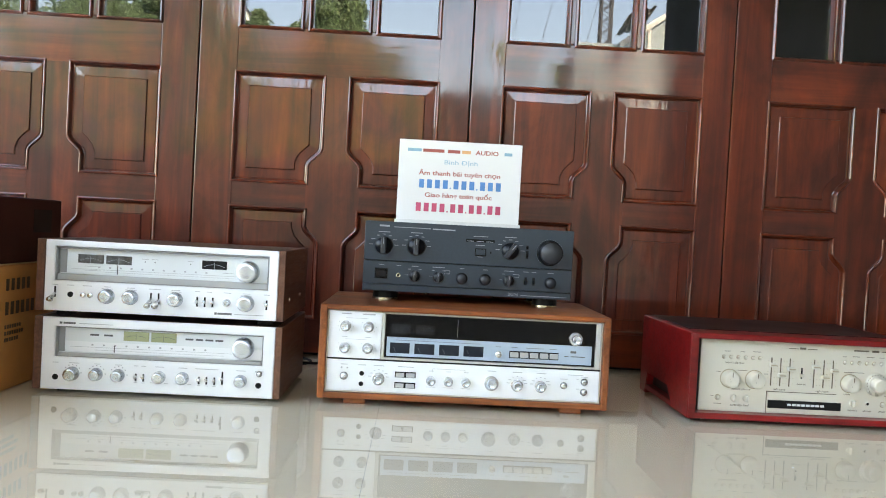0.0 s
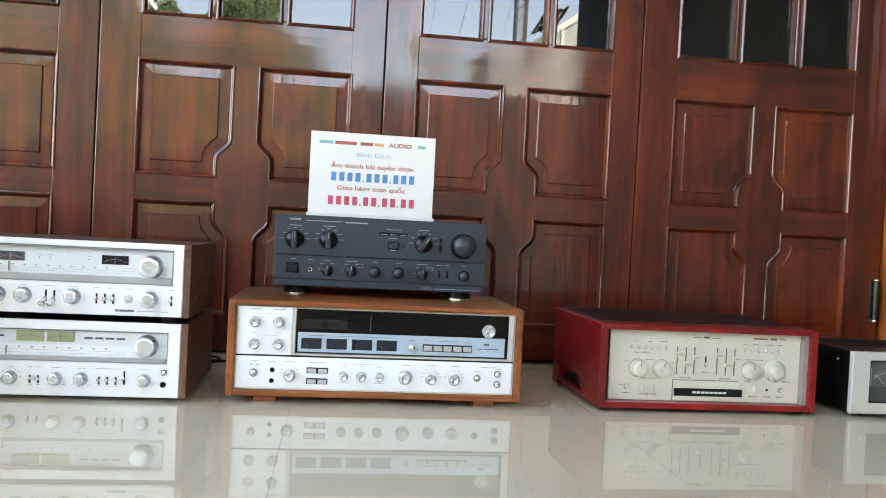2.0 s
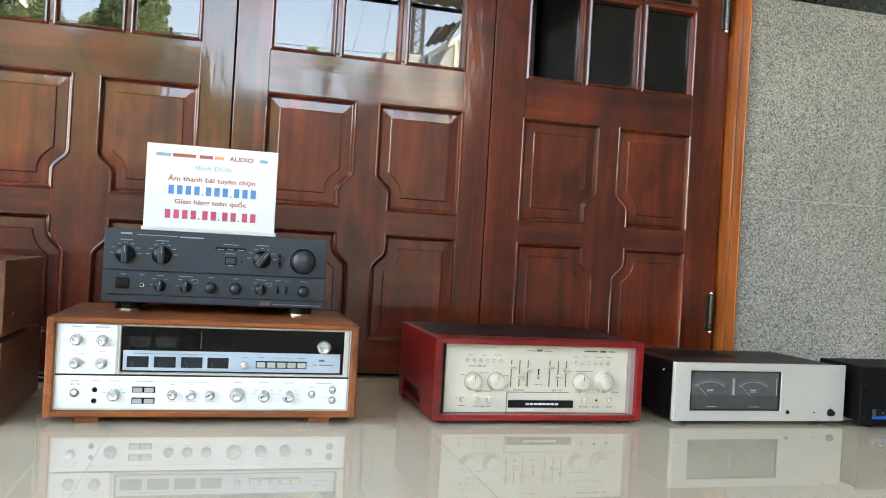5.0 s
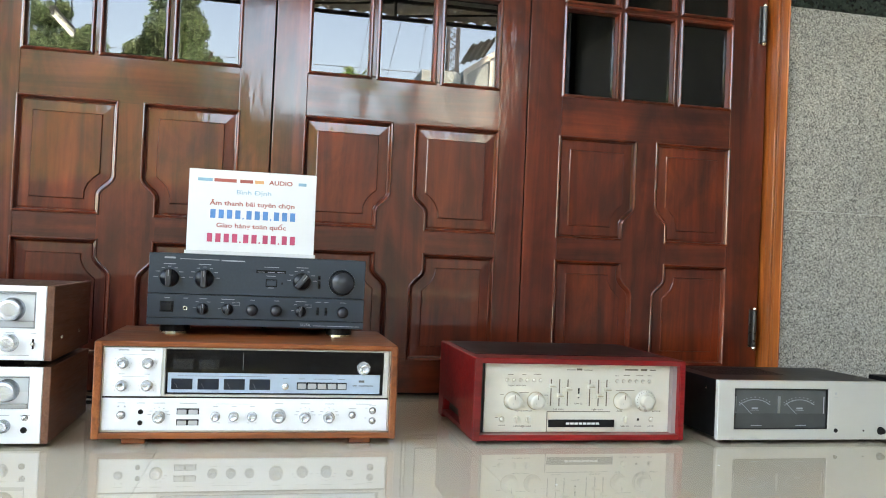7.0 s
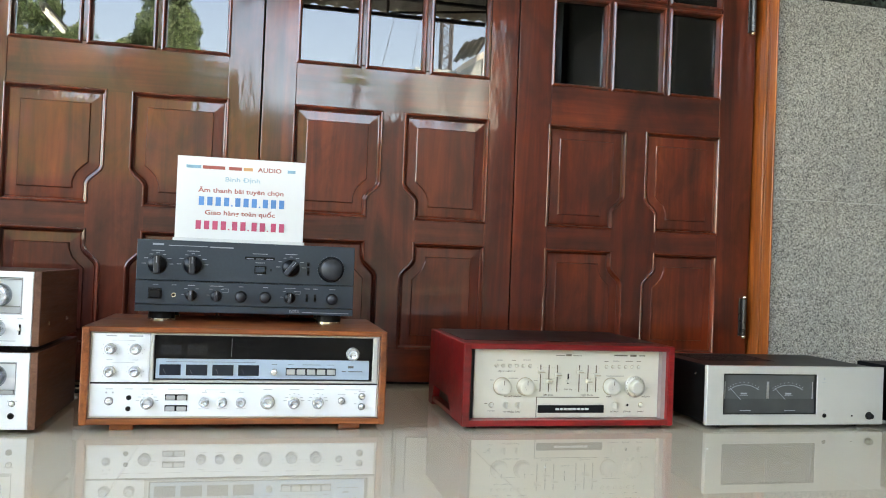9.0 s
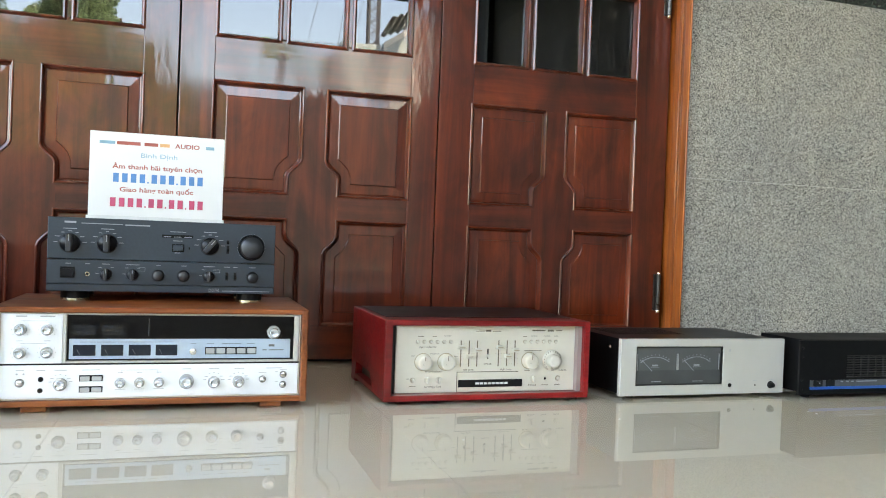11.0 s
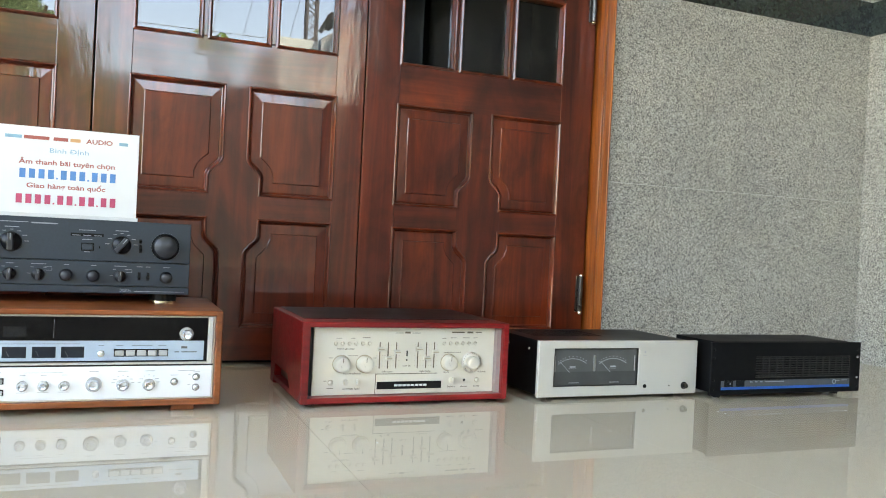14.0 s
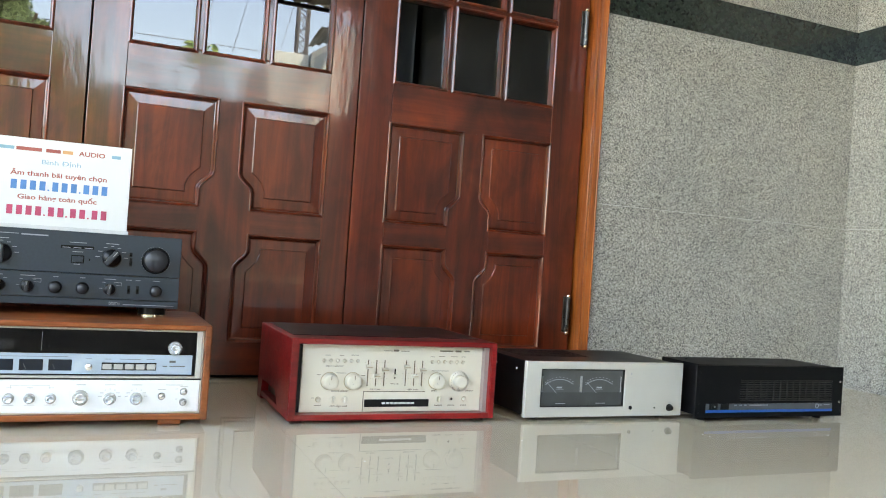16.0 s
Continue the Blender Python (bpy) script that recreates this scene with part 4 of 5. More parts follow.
marks([(x, 0.0575, w, 0.0011) for x, w in ((-0.654, 0.01), (-0.62, 0.018), (-0.578, 0.01), (-0.539, 0.012), (-0.507, 0.008), (-0.493, 0.009), (-0.464, 0.016), (-0.421, 0.016), (-0.377, 0.042), (-0.314, 0.018), (-0.28, 0.016))], Y, "ink_pale", low)
marks([(x + s * 0.013, 0.0275, 0.007, 0.0009) for x in (-0.464, -0.421) for s in (-1, 1)] + [(x, 0.0265, 0.006, 0.0009) for x in (-0.507, -0.493, -0.391, -0.377, -0.3625)], Y, "ink_pale", low)
marks([(x + 0.016 * math.sin(a), 0.0385 + 0.016 * math.cos(a), 0.002, 0.002) for x in (-0.579, -0.539, -0.623) for a in (-0.9, -0.45, 0.0, 0.45, 0.9, 1.5)], Y, "ink_pale", low, "knob_mark")
marks([(-0.6475, 0.131, 0.005, 0.004), (-0.632, 0.131, 0.022, 0.0035)], Y, "ink", low, "maker_mark")
marks([(-0.584, 0.131, 0.062, 0.0011)], Y, "ink_pale", low)
feet(low, (-0.655, -0.28), (1.54, 1.76), 0.0075)

# ---- big quadraphonic receiver in a teak case ----
qr = thing("quadraphonic_receiver", "wide silver receiver with a black dial in a teak case", "receiver")
CY0, CY1 = 1.512, 1.83
part("top_panel", block(-0.174, 0.377, CY0, CY1, 0.1795, 0.1895, 0.0025), "teak", qr, "teak veneer top")
part("bottom_panel", block(-0.1735, 0.3765, CY0, CY1, 0.0125, 0.0235, 0.002), "teak", qr)
for x0, x1 in ((-0.1742, -0.1605), (0.3642, 0.3772)):
    part("side_panel", block(x0, x1, CY0 - 0.0015, CY1 - 0.001, 0.0118, 0.189, 0.0025), "teak_side", qr, "teak veneer side")
part("chassis", block(-0.16, 0.3635, 1.535, 1.82, 0.024, 0.179), "black", qr)
Y = 1.52
frame_plate(qr, (-0.1602, 0.3638, 0.0238, 0.1793), (-0.1577, 0.3612, 0.0262, 0.1785), Y + 0.001, 0.012, "champagne", "bezel", 0.012, 0.0006, "thin pale metal edge")
part("upper_plate", block(-0.1575, -0.0585, Y, Y + 0.013, 0.0885, 0.1775, 0.001), "silver", qr, "satin silver plate")
part("lower_plate", block(-0.1575, 0.3605, Y, Y + 0.013, 0.0265, 0.0855, 0.001), "silver", qr, "satin silver control plate")
frame_plate(qr, (-0.058, 0.3605, 0.0885, 0.1785), (-0.0515, 0.351, 0.0925, 0.1755), Y - 0.001, 0.01, "silver2", "dial_frame", 0.012)
part("split_line", block(-0.159, 0.362, Y + 0.001, Y + 0.012, 0.0852, 0.0888), "hole", qr)
part("dial_glass", block(-0.051, 0.3505, Y + 0.0035, Y + 0.008, 0.1325, 0.175), "dark_glass", qr, "dark smoked dial glass")
for x in (-0.0395, 0.0065):
    part("dial_window", block(x, x + 0.036, Y + 0.0032, Y + 0.0036, 0.139, 0.157), "dial_window", qr, "faint blue window behind the dial glass")
part("dial_rim", block(-0.051, 0.3505, Y + 0.005, Y + 0.0085, 0.093, 0.1323), "hole", qr)
bp = part("meter_plate", block(-0.0475, 0.3445, Y + 0.0025, Y + 0.007, 0.0955, 0.132, 0.0006), "blue_plate", qr, "pale blue metal strip")
MY = Y + 0.0025
part("dial_pointer", block(0.0855, 0.0865, Y + 0.003, Y + 0.0036, 0.137, 0.17), "ink", qr)
for x0, x1 in ((-0.041, -0.0035), (0.0055, 0.0435), (0.0525, 0.0905), (0.099, 0.137)):
    w = part("level_meter", block(x0, x1, MY - 0.001, MY + 0.002, 0.1015, 0.1215, 0.0006), "level_card", qr, "small blue-black level meter")
    bm = bmesh.new()
    bmesh.ops.create_cube(bm, size=1.0, matrix=pose(x0 + 0.009, MY - 0.0012, 0.1085, 0, -28) @ Matrix.Diagonal((0.0006, 0.0004, 0.011, 1)))
    part("needle", bm, "grey_strip", w)
marks([(0.05, 0.1265, 0.16, 0.0007)], MY, "ink", qr)
push(qr, 0.165, 0.1095, MY, 0.0062, 0.01, ring=False)
for k in range(5):
    x0 = 0.1875 + 0.0189 * k
    part("key_slot", block(x0 - 0.001, x0 + 0.0175, MY - 0.0006, MY + 0.002, 0.103, 0.1168), "hole", qr)
    part("push_key", block(x0 + 0.0005, x0 + 0.016, MY - 0.006, MY - 0.0007, 0.105, 0.1148, 0.001), "key", qr)
marks([(x, 0.1232, w, 0.0008) for x, w in ((0.165, 0.01), (0.196, 0.012), (0.235, 0.035), (0.27, 0.014))], MY, "ink", qr)
marks([(0.309, 0.1195, 0.011, 0.0042)], MY, "ink", qr, "badge")
marks([(0.296, 0.111, 0.008, 0.0016), (0.318, 0.111, 0.028, 0.0016)], MY, "ink", qr)


def clear_knob(x, z, y, r, length=0.016):
    """A clear skirt with fine flutes round a bright cap."""
    bm = bmesh.new()
    n = 32
    rings = []
    for rr, d in ((1.0, 0.0), (1.0, 0.006), (0.88, 0.009)):
        rings.append([bm.verts.new((x + r * rr * (1 + 0.03 * (k % 2)) * math.sin(2 * math.pi * k / n), y - d, z + r * rr * (1 + 0.03 * (k % 2)) * math.cos(2 * math.pi * k / n))) for k in range(n)])
    for a, b in zip(rings, rings[1:]):
        for k in range(n):
            bm.faces.new((a[k], a[(k + 1) % n], b[(k + 1) % n], b[k]))
    bm.faces.new(rings[-1])
    k = part("knob", bm, "knob_skirt", qr, "bright metal knob with pale skirt")
    part("cap", lathe(bmesh.new(), [(r * 0.72, 0.008), (r * 0.7, length - 0.001), (r * 0.62, length), (r * 0.5, length - 0.0012), (0, length - 0.0009)], x, z, y, 24), "spun", k)


for x, z in ((-0.126, 0.149), (-0.083, 0.149), (-0.126, 0.108), (-0.083, 0.1085)):
    clear_knob(x, z, Y, 0.0098)
    marks([(x + 0.0145 * math.sin(a), z + 0.0145 * math.cos(a), 0.0012, 0.0012) for a in (-2.2, -1.6, -1, 1, 1.6, 2.2)], Y, "ink_pale", qr, "knob_mark")
marks([(-0.105, 0.1645, 0.042, 0.0006), (-0.105, 0.1245, 0.042, 0.0006), (-0.127, 0.129, 0.01, 0.0012), (-0.083, 0.129, 0.01, 0.0012)], Y, "ink_pale", qr)
marks([(-0.125, 0.1725, 0.018, 0.0022), (-0.083, 0.1725, 0.024, 0.0024)], Y, "ink_pale", qr, "maker_mark")
clear_knob(0.312, 0.145, Y + 0.0035, 0.0125, 0.02)
push(qr, -0.125, 0.0545, Y, 0.0056, 0.005)
jack(qr, -0.0915, 0.0605, Y, 0.0035)
jack(qr, -0.092, 0.0405, Y, 0.0035)
clear_knob(-0.0595, 0.0515, Y, 0.0112)
for z in (0.0615, 0.0415):
    for x0, x1 in ((-0.028, -0.0095), (-0.0085, 0.0105)):
        part("rocker_slot", block(x0 - 0.0008, x1 + 0.0002, Y - 0.0005, Y + 0.002, z - 0.0055, z + 0.0055), "hole", qr)
        part("rocker", block(x0 + 0.001, x1 - 0.0016, Y - 0.005, Y - 0.0006, z - 0.0042, z + 0.0036, 0.001), "key", qr)
for x in (0.04, 0.073, 0.1065):
    clear_knob(x, 0.0525, Y, 0.0088)
clear_knob(0.155, 0.0535, Y, 0.0132)
for x in (0.204, 0.249):
    clear_knob(x, 0.0515, Y, 0.0108)
for x, z in ((0.2935, 0.0555), (0.3325, 0.064), (0.3325, 0.0445)):
    push(qr, x, z, Y, 0.005, 0.006)
marks([(x, 0.0765, w, 0.0012) for x, w in ((-0.125, 0.013), (-0.0915, 0.014), (-0.0595, 0.02), (-0.009, 0.03), (0.155, 0.016), (0.204, 0.018), (0.25, 0.018), (0.315, 0.03))], Y, "ink_pale", qr)
marks([(0.073, 0.0755, 0.062, 0.0006), (0.042, 0.0725, 0.0006, 0.006), (0.104, 0.0725, 0.0006, 0.006), (0.04, 0.071, 0.009, 0.001), (0.073, 0.071, 0.009, 0.001), (0.1065, 0.071, 0.009, 0.001), (-0.13, 0.07, 0.003, 0.003), (-0.119, 0.07, 0.003, 0.003), (0.2935, 0.068, 0.014, 0.001), (0.3325, 0.0735, 0.013, 0.001), (0.32, 0.069, 0.005, 0.001), (0.32, 0.05, 0.005, 0.001)], Y, "ink_pale", qr)
marks([(x + 0.017 * math.sin(a), 0.052 + 0.017 * math.cos(a), 0.006 if abs(a) > 0.8 else 0.0025, 0.0011) for x in (0.204, 0.249, -0.0595) for a in (-1.35, -0.95, -0.5, 0.0, 0.5, 0.95, 1.35)], Y, "ink_pale", qr, "knob_mark")
marks([(x, 0.0405, 0.018, 0.0007) for x in (0.04, 0.073, 0.1065)], Y, "ink_pale", qr)
for x in (-0.125, 0.29):
    part("foot_rail", block(x, x + 0.042, 1.53, 1.8, 0.0, 0.0122, 0.002), "teak_side", qr, "low wooden foot")

# ---- blue-black integrated amplifier on top of it ----
am = thing("integrated_amplifier", "blue-black integrated amplifier resting on the teak receiver", "amplifier")
Y = 1.65
part("upper_plate", block(-0.1075, 0.322, Y, Y + 0.012, 0.2712, 0.3515, 0.0012), "blue_black", am, "blue-black anodised plate")
part("lower_plate", block(-0.1075, 0.322, Y, Y + 0.012, 0.2235, 0.2702, 0.0008), "blue_black", am, "blue-black anodised plate")
part("base_strip", block(-0.1075, 0.3225, Y + 0.0015, Y + 0.013, 0.2085, 0.2226, 0.001), "blue_black", am)
part("case", block(-0.103, 0.3175, Y + 0.0122, 1.98, 0.2105, 0.3515, 0.002), "black", am, "black steel case")
for x, z, r, tn in ((-0.068, 0.302, 0.0185, 0), (-0.001, 0.303, 0.0185, 0), (0.192, 0.304, 0.018, 38)):
    bar_knob(am, x, z, Y, r, 0.02, tn)
    marks([(x + 0.026 * math.sin(a), z + 0.023 * math.cos(a), 0.008 if abs(a) > 0.6 else 0.006, 0.0011) for a in (-1.5, -1.0, -0.5, 0, 0.5, 1.0, 1.5)] + [(x, z + 0.028, 0.024, 0.0013)], Y, "ink_white", am, "knob_mark")
part("dial_ring", lathe(bmesh.new(), [(0.0265, 0), (0.0262, 0.001), (0.025, 0.001), (0.025, 0)], 0.274, 0.304, Y, 40), "dark_knob", am)
marks([(0.274 + 0.0275 * math.sin(a), 0.304 + 0.0275 * math.cos(a), 0.0009, 0.0009) for a in (-2.4 + 0.2 * k for k in range(25))], Y, "ink_white", am, "knob_mark")
vk = knob(am, 0.274, 0.304, Y, 0.0232, 0.026, "dark_knob", 1.06, "volume_knob")
part("cap", lathe(bmesh.new(), [(0.0212, 0.0259), (0.0208, 0.0266), (0, 0.0268)], 0, 0, 0, 40), "dark_cap", vk)
part("display_slot", block(0.1, 0.159, Y - 0.0006, Y + 0.002, 0.3185, 0.3245), "hole", am)
marks([(0.11 + 0.0195 * k, 0.3203, 0.014, 0.001) for k in range(3)] + [(0.13, 0.3305, 0.03, 0.0011), (0.13, 0.3125, 0.018, 0.0011), (0.13, 0.2885, 0.011, 0.0011)], Y - 0.0007, "ink_white", am)
part("button_slot", block(0.1195, 0.1425, Y - 0.0006, Y + 0.002, 0.2905, 0.306), "hole", am)
part("button", block(0.1215, 0.1405, Y - 0.005, Y - 0.0007, 0.2925, 0.304, 0.001), "blue_black", am)
part("lamp", block(0.151, 0.1535, Y - 0.001, Y + 0.001, 0.296, 0.3005), "hole", am)
for x, z, h in ((0.227, 0.313, 0.008), (0.2275, 0.298, 0.016), (0.227, 0.2435, 0.016), (0.2435, 0.2435, 0.016)):
    part("slider_slot", block(x - 0.0026, x + 0.0026, Y - 0.0006, Y + 0.002, z - h / 2, z + h / 2), "hole", am)
    part("slider", block(x - 0.0016, x + 0.0016, Y - 0.005, Y - 0.0007, z - h * 0.3, z + h * 0.1, 0.0006), "dark_knob", am)
part("power_slot", block(-0.0835, -0.0575, Y - 0.0006, Y + 0.002, 0.2345, 0.256), "hole", am)
part("power_switch", block(-0.0815, -0.0595, Y - 0.006, Y - 0.0007, 0.237, 0.2525, 0.0012), "dark_knob", am)
jack(am, -0.035, 0.2425, Y, 0.0035, "gold")
for x in (-0.0015, 0.047, 0.192):
    bar_knob(am, x, 0.2425, Y, 0.0115, 0.014, 4)
for x in (0.095, 0.143, 0.278):
    k = knob(am, x, 0.2425, Y, 0.0105, 0.015, "dark_knob", 1.12)
    part("cap", lathe(bmesh.new(), [(0.0092, 0.0149), (0.009, 0.0155), (0, 0.0156)], 0, 0, 0, 28), "dark_cap", k)
marks([(x, 0.2625, w, 0.0012) for x, w in ((-0.07, 0.01), (-0.035, 0.009), (-0.0015, 0.014), (0.047, 0.026), (0.095, 0.009), (0.143, 0.01), (0.192, 0.022), (0.227, 0.011), (0.2435, 0.009), (0.278, 0.013))], Y, "ink_white", am)
marks([(x + s, z, 0.006, 0.001) for x in (-0.0015, 0.047, 0.192) for s, z in ((-0.011, 0.256), (0.011, 0.256), (-0.016, 0.244))], Y, "ink_white", am, "knob_mark")
marks([(0.064, 0.2505, 0.012, 0.0006), (0.064, 0.2575, 0.012, 0.0006), (0.07, 0.254, 0.0006, 0.007), (0.208, 0.2505, 0.01, 0.0006), (0.208, 0.2565, 0.01, 0.0006), (0.213, 0.2535, 0.0006, 0.006)], Y, "ink_white", am)
marks([(-0.068, 0.3425, 0.021, 0.0036)], Y, "ink_white", am, "maker_mark")
marks([(-0.011, 0.341, 0.075, 0.0013), (0.054, 0.3403, 0.046, 0.0024)], Y, "ink_white", am)
lettering("DIGITAL", 0.0085, "ink_white", 0.203, Y + 0.0013, 0.2145, am, width=0.021)
marks([(0.266, 0.2135, 0.095, 0.0012), (0.305, 0.2132, 0.018, 0.0014)], Y + 0.0015, "ink_white", am)
for x in (-0.062, 0.276):
    for y in (1.7, 1.79):
        bm = bmesh.new()
        bmesh.ops.create_cone(bm, cap_ends=True, segments=28, radius1=0.0268, radius2=0.0268, depth=0.0036, matrix=pose(x, y, 0.1896 + 0.0018))
        ft = part("foot", bm, "gold", am, "gilt ringed foot")
        bm = bmesh.new()
        bmesh.ops.create_cone(bm, cap_ends=True, segments=28, radius1=0.0262, radius2=0.0262, depth=0.0168, matrix=pose(x, y, 0.2017))
        part("collar", bm, "black_plastic", ft)

# ---- the card sign on the amplifier ----
sg = thing("card_sign", "white laminated card sign with coloured print standing on the amplifier", "sign")
part("card", block(-0.049, 0.218, 1.75, 1.7525, 0.3535, 0.533, 0.0008), "card", sg)
part("holder_strip", block(-0.052, 0.2215, 1.744, 1.756, 0.3517, 0.3592, 0.001), "clear_strip", sg, "pale plastic holder strip")
Y = 1.7499
marks([(-0.016, 0.511, 0.03, 0.0065)], Y, "ink_teal", sg)
marks([(0.0255, 0.511, 0.046, 0.007), (0.0695, 0.511, 0.027, 0.007)], Y, "ink_maroon", sg)
marks([(0.0965, 0.511, 0.019, 0.007)], Y, "ink_orange", sg)
lettering("AUDIO", 0.013, "ink_maroon", 0.142, Y, 0.5108, sg, width=0.05, bold=0.0003)
marks([(0.188, 0.511, 0.017, 0.0065)], Y, "ink_teal", sg)
lettering("Bình Dịnh", 0.013, "ink_teal", 0.086, Y, 0.4868, sg, width=0.072)
marks([(0.0895, 0.487, 0.0055, 0.001)], Y - 0.0003, "ink_teal", sg, "letter_stroke")
lettering("Âm thanh bãi tuyên chọn", 0.0135, "ink_maroon", 0.0845, Y, 0.462, sg, width=0.178, bold=0.00025)
lettering("Giao hàng toàn quốc", 0.0135, "ink_maroon", 0.0835, Y, 0.4145, sg, width=0.146, bold=0.00025)
for z, mat, x0, groups in ((0.439, "ink_blue", -0.006, (4, 3, 3)), (0.388, "ink_red", -0.0105, (4, 2, 2, 2))):
    x = x0
    rows = []
    for g in groups:
        for _ in range(g):
            rows.append((x + 0.0086, z, 0.0108, 0.0185))
            x += 0.0172
        x += 0.0062
        rows.append((x - 0.0035, z - 0.0078, 0.003, 0.003))
    marks(rows[:-1], Y, mat, sg, "number_bar")

# ---- champagne amplifier in a red lacquered case ----
rd = thing("integrated_amplifier", "champagne-faced amplifier in a red lacquered wooden case on the floor", "amplifier")
CY0, CY1 = 1.505, 1.83
part("top_panel", block(0.529, 0.98, CY0, CY1, 0.1605, 0.1715, 0.002), "red", rd, "red lacquered top")
# Dark plate covers the rear vent and paints in the top's dark reflection.
part("vent_and_reflection", block(0.545, 0.965, 1.57, 1.822, 0.1712, 0.1726, 0.0005), "black", rd, "dark top plate, part vent and part painted reflection")
part("bottom_panel", block(0.5295, 0.9795, CY0 + 0.0005, CY1, 0.0075, 0.0195, 0.002), "red", rd)
for x0, x1 in ((0.5285, 0.5445), (0.9685, 0.9815)):
    pts = [(CY0 - 0.001, 0.0075), (1.6, 0.0075), (1.635, 0.046), (1.775, 0.046), (1.79, 0.0), (CY1, 0.0), (CY1, 0.1712), (CY0 - 0.001, 0.1712)]
    bm = prism([(y, z) for y, z in pts], -x1, -x0)
    bmesh.ops.transform(bm, matrix=Matrix(((0, -1, 0, 0), (1, 0, 0, 0), (0, 0, 1, 0), (0, 0, 0, 1))), verts=bm.verts)
    bmesh.ops.recalc_face_normals(bm, faces=bm.faces)
    bmesh.ops.bevel(bm, geom=list(bm.edges), offset=0.0018, segments=2, affect="EDGES")
    part("side_panel", bm, "red", rd, "red lacquered side with a cut-out foot")
part("chassis", block(0.546, 0.967, 1.545, 1.82, 0.02, 0.16), "black", rd)
Y = 1.53
part("faceplate", block(0.5575, 0.9585, Y, Y + 0.012, 0.0198, 0.1585, 0.0012), "champagne", rd, "champagne gold faceplate")
part("side_strip", block(0.9588, 0.9684, CY0 + 0.012, Y + 0.014, 0.0198, 0.1602), "grey_side", rd)
part("gap", block(0.5448, 0.5572, Y + 0.002, Y + 0.014, 0.0198, 0.1602), "black_plastic", rd)
for x in [0.603 + 0.0142 * k for k in range(6)] + [0.8405 + 0.01445 * k for k in range(6)]:
    push(rd, x, 0.125, Y, 0.003, 0.004, "champ_knob", "push_button")
# Darker rings stand in for the shading round the big knobs.
for x in (0.616, 0.665, 0.852):
    part("knob_shade_ring", lathe(bmesh.new(), [(0.0186, 0), (0.0184, 0.0006), (0.0166, 0.0006), (0.0166, 0)], x, 0.0845 if x > 0.8 else 0.0835, Y, 36), "ring_champ", rd)
for x in (0.616, 0.665):
    knob(rd, x, 0.0835, Y, 0.0155, 0.018, "champ_knob", 1.08, mark="ink_brown")
knob(rd, 0.852, 0.0845, Y, 0.0155, 0.018, "champ_knob", 1.08, mark="ink_brown")
part("scale_ring", lathe(bmesh.new(), [(0.0225, 0), (0.0222, 0.0035), (0.0135, 0.004)], 0.905, 0.0845, Y, 40), "champ_knob", rd)
marks([(0.905 + 0.0195 * math.sin(a), 0.0845 + 0.0195 * math.cos(a), 0.0008, 0.0022) for a in (-2.3 + 0.29 * k for k in range(17))], Y - 0.004, "ink_brown", rd, "knob_mark")
knob(rd, 0.905, 0.0845, Y - 0.003, 0.0135, 0.016, "champ_knob", 1.05, "volume_knob")
for x, zc in ((0.697, 0.114), (0.715, 0.095), (0.733, 0.108), (0.781, 0.114), (0.8, 0.095), (0.818, 0.108)):
    part("slider_slot", block(x - 0.0011, x + 0.0011, Y - 0.0005, Y + 0.002, 0.073, 0.1275), "ink_brown", rd)
    cap = part("slider", block(x - 0.0058, x + 0.0058, Y - 0.01, Y - 0.0006, zc - 0.004, zc + 0.004, 0.001), "champ_knob", rd)
    part("ridge", block(x - 0.0056, x + 0.0056, Y - 0.0135, Y - 0.0101, zc - 0.0009, zc + 0.0009), "ring_champ", cap)
    marks([(x + s * 0.0065, 0.078 + 0.011 * k, 0.0025, 0.0005) for s in (-1, 1) for k in range(5)], Y, "ring_champ", rd, "slider_scale")
part("slider_slot", block(0.7555, 0.7585, Y - 0.0005, Y + 0.002, 0.089, 0.11), "hole", rd)
part("slider", block(0.7535, 0.7605, Y - 0.008, Y - 0.0006, 0.0925, 0.0985, 0.001), "champ_knob", rd)
part("flap", block(0.691, 0.829, Y - 0.002, Y, 0.0212, 0.061, 0.0006), "champagne", rd, "hinged champagne flap")
part("flap_gap", block(0.6895, 0.6908, Y - 0.0008, Y + 0.001, 0.0205, 0.062), "ink_brown", rd)
part("flap_gap", block(0.6895, 0.827, Y - 0.0008, Y + 0.001, 0.0612, 0.0624), "ink_brown", rd)
part("name_bar", block(0.6925, 0.836, Y - 0.0045, Y - 0.0021, 0.0305, 0.046, 0.0006), "black_plastic", rd, "black name bar")
marks([(0.734 + 0.0092 * k, 0.0383, 0.0075, 0.0042) for k in range(8)], Y - 0.0045, "clear_strip", rd, "maker_mark")
push(rd, 0.595, 0.046, Y, 0.0042, 0.006, "champ_knob")
for x in (0.626, 0.651, 0.861):
    part("toggle_ring", lathe(bmesh.new(), [(0.0068, 0), (0.0065, 0.002), (0.005, 0.0025), (0.005, 0)], x, 0.046, Y, 20), "champ_knob", rd)
    part("toggle_knob", block(x - 0.0024, x + 0.0024, Y - 0.012, Y - 0.001, 0.0395, 0.0525, 0.0012), "champ_knob", rd)
jack(rd, 0.89, 0.046, Y, 0.0036, "champ_knob")
push(rd, 0.92, 0.046, Y, 0.0042, 0.006, "champ_knob")
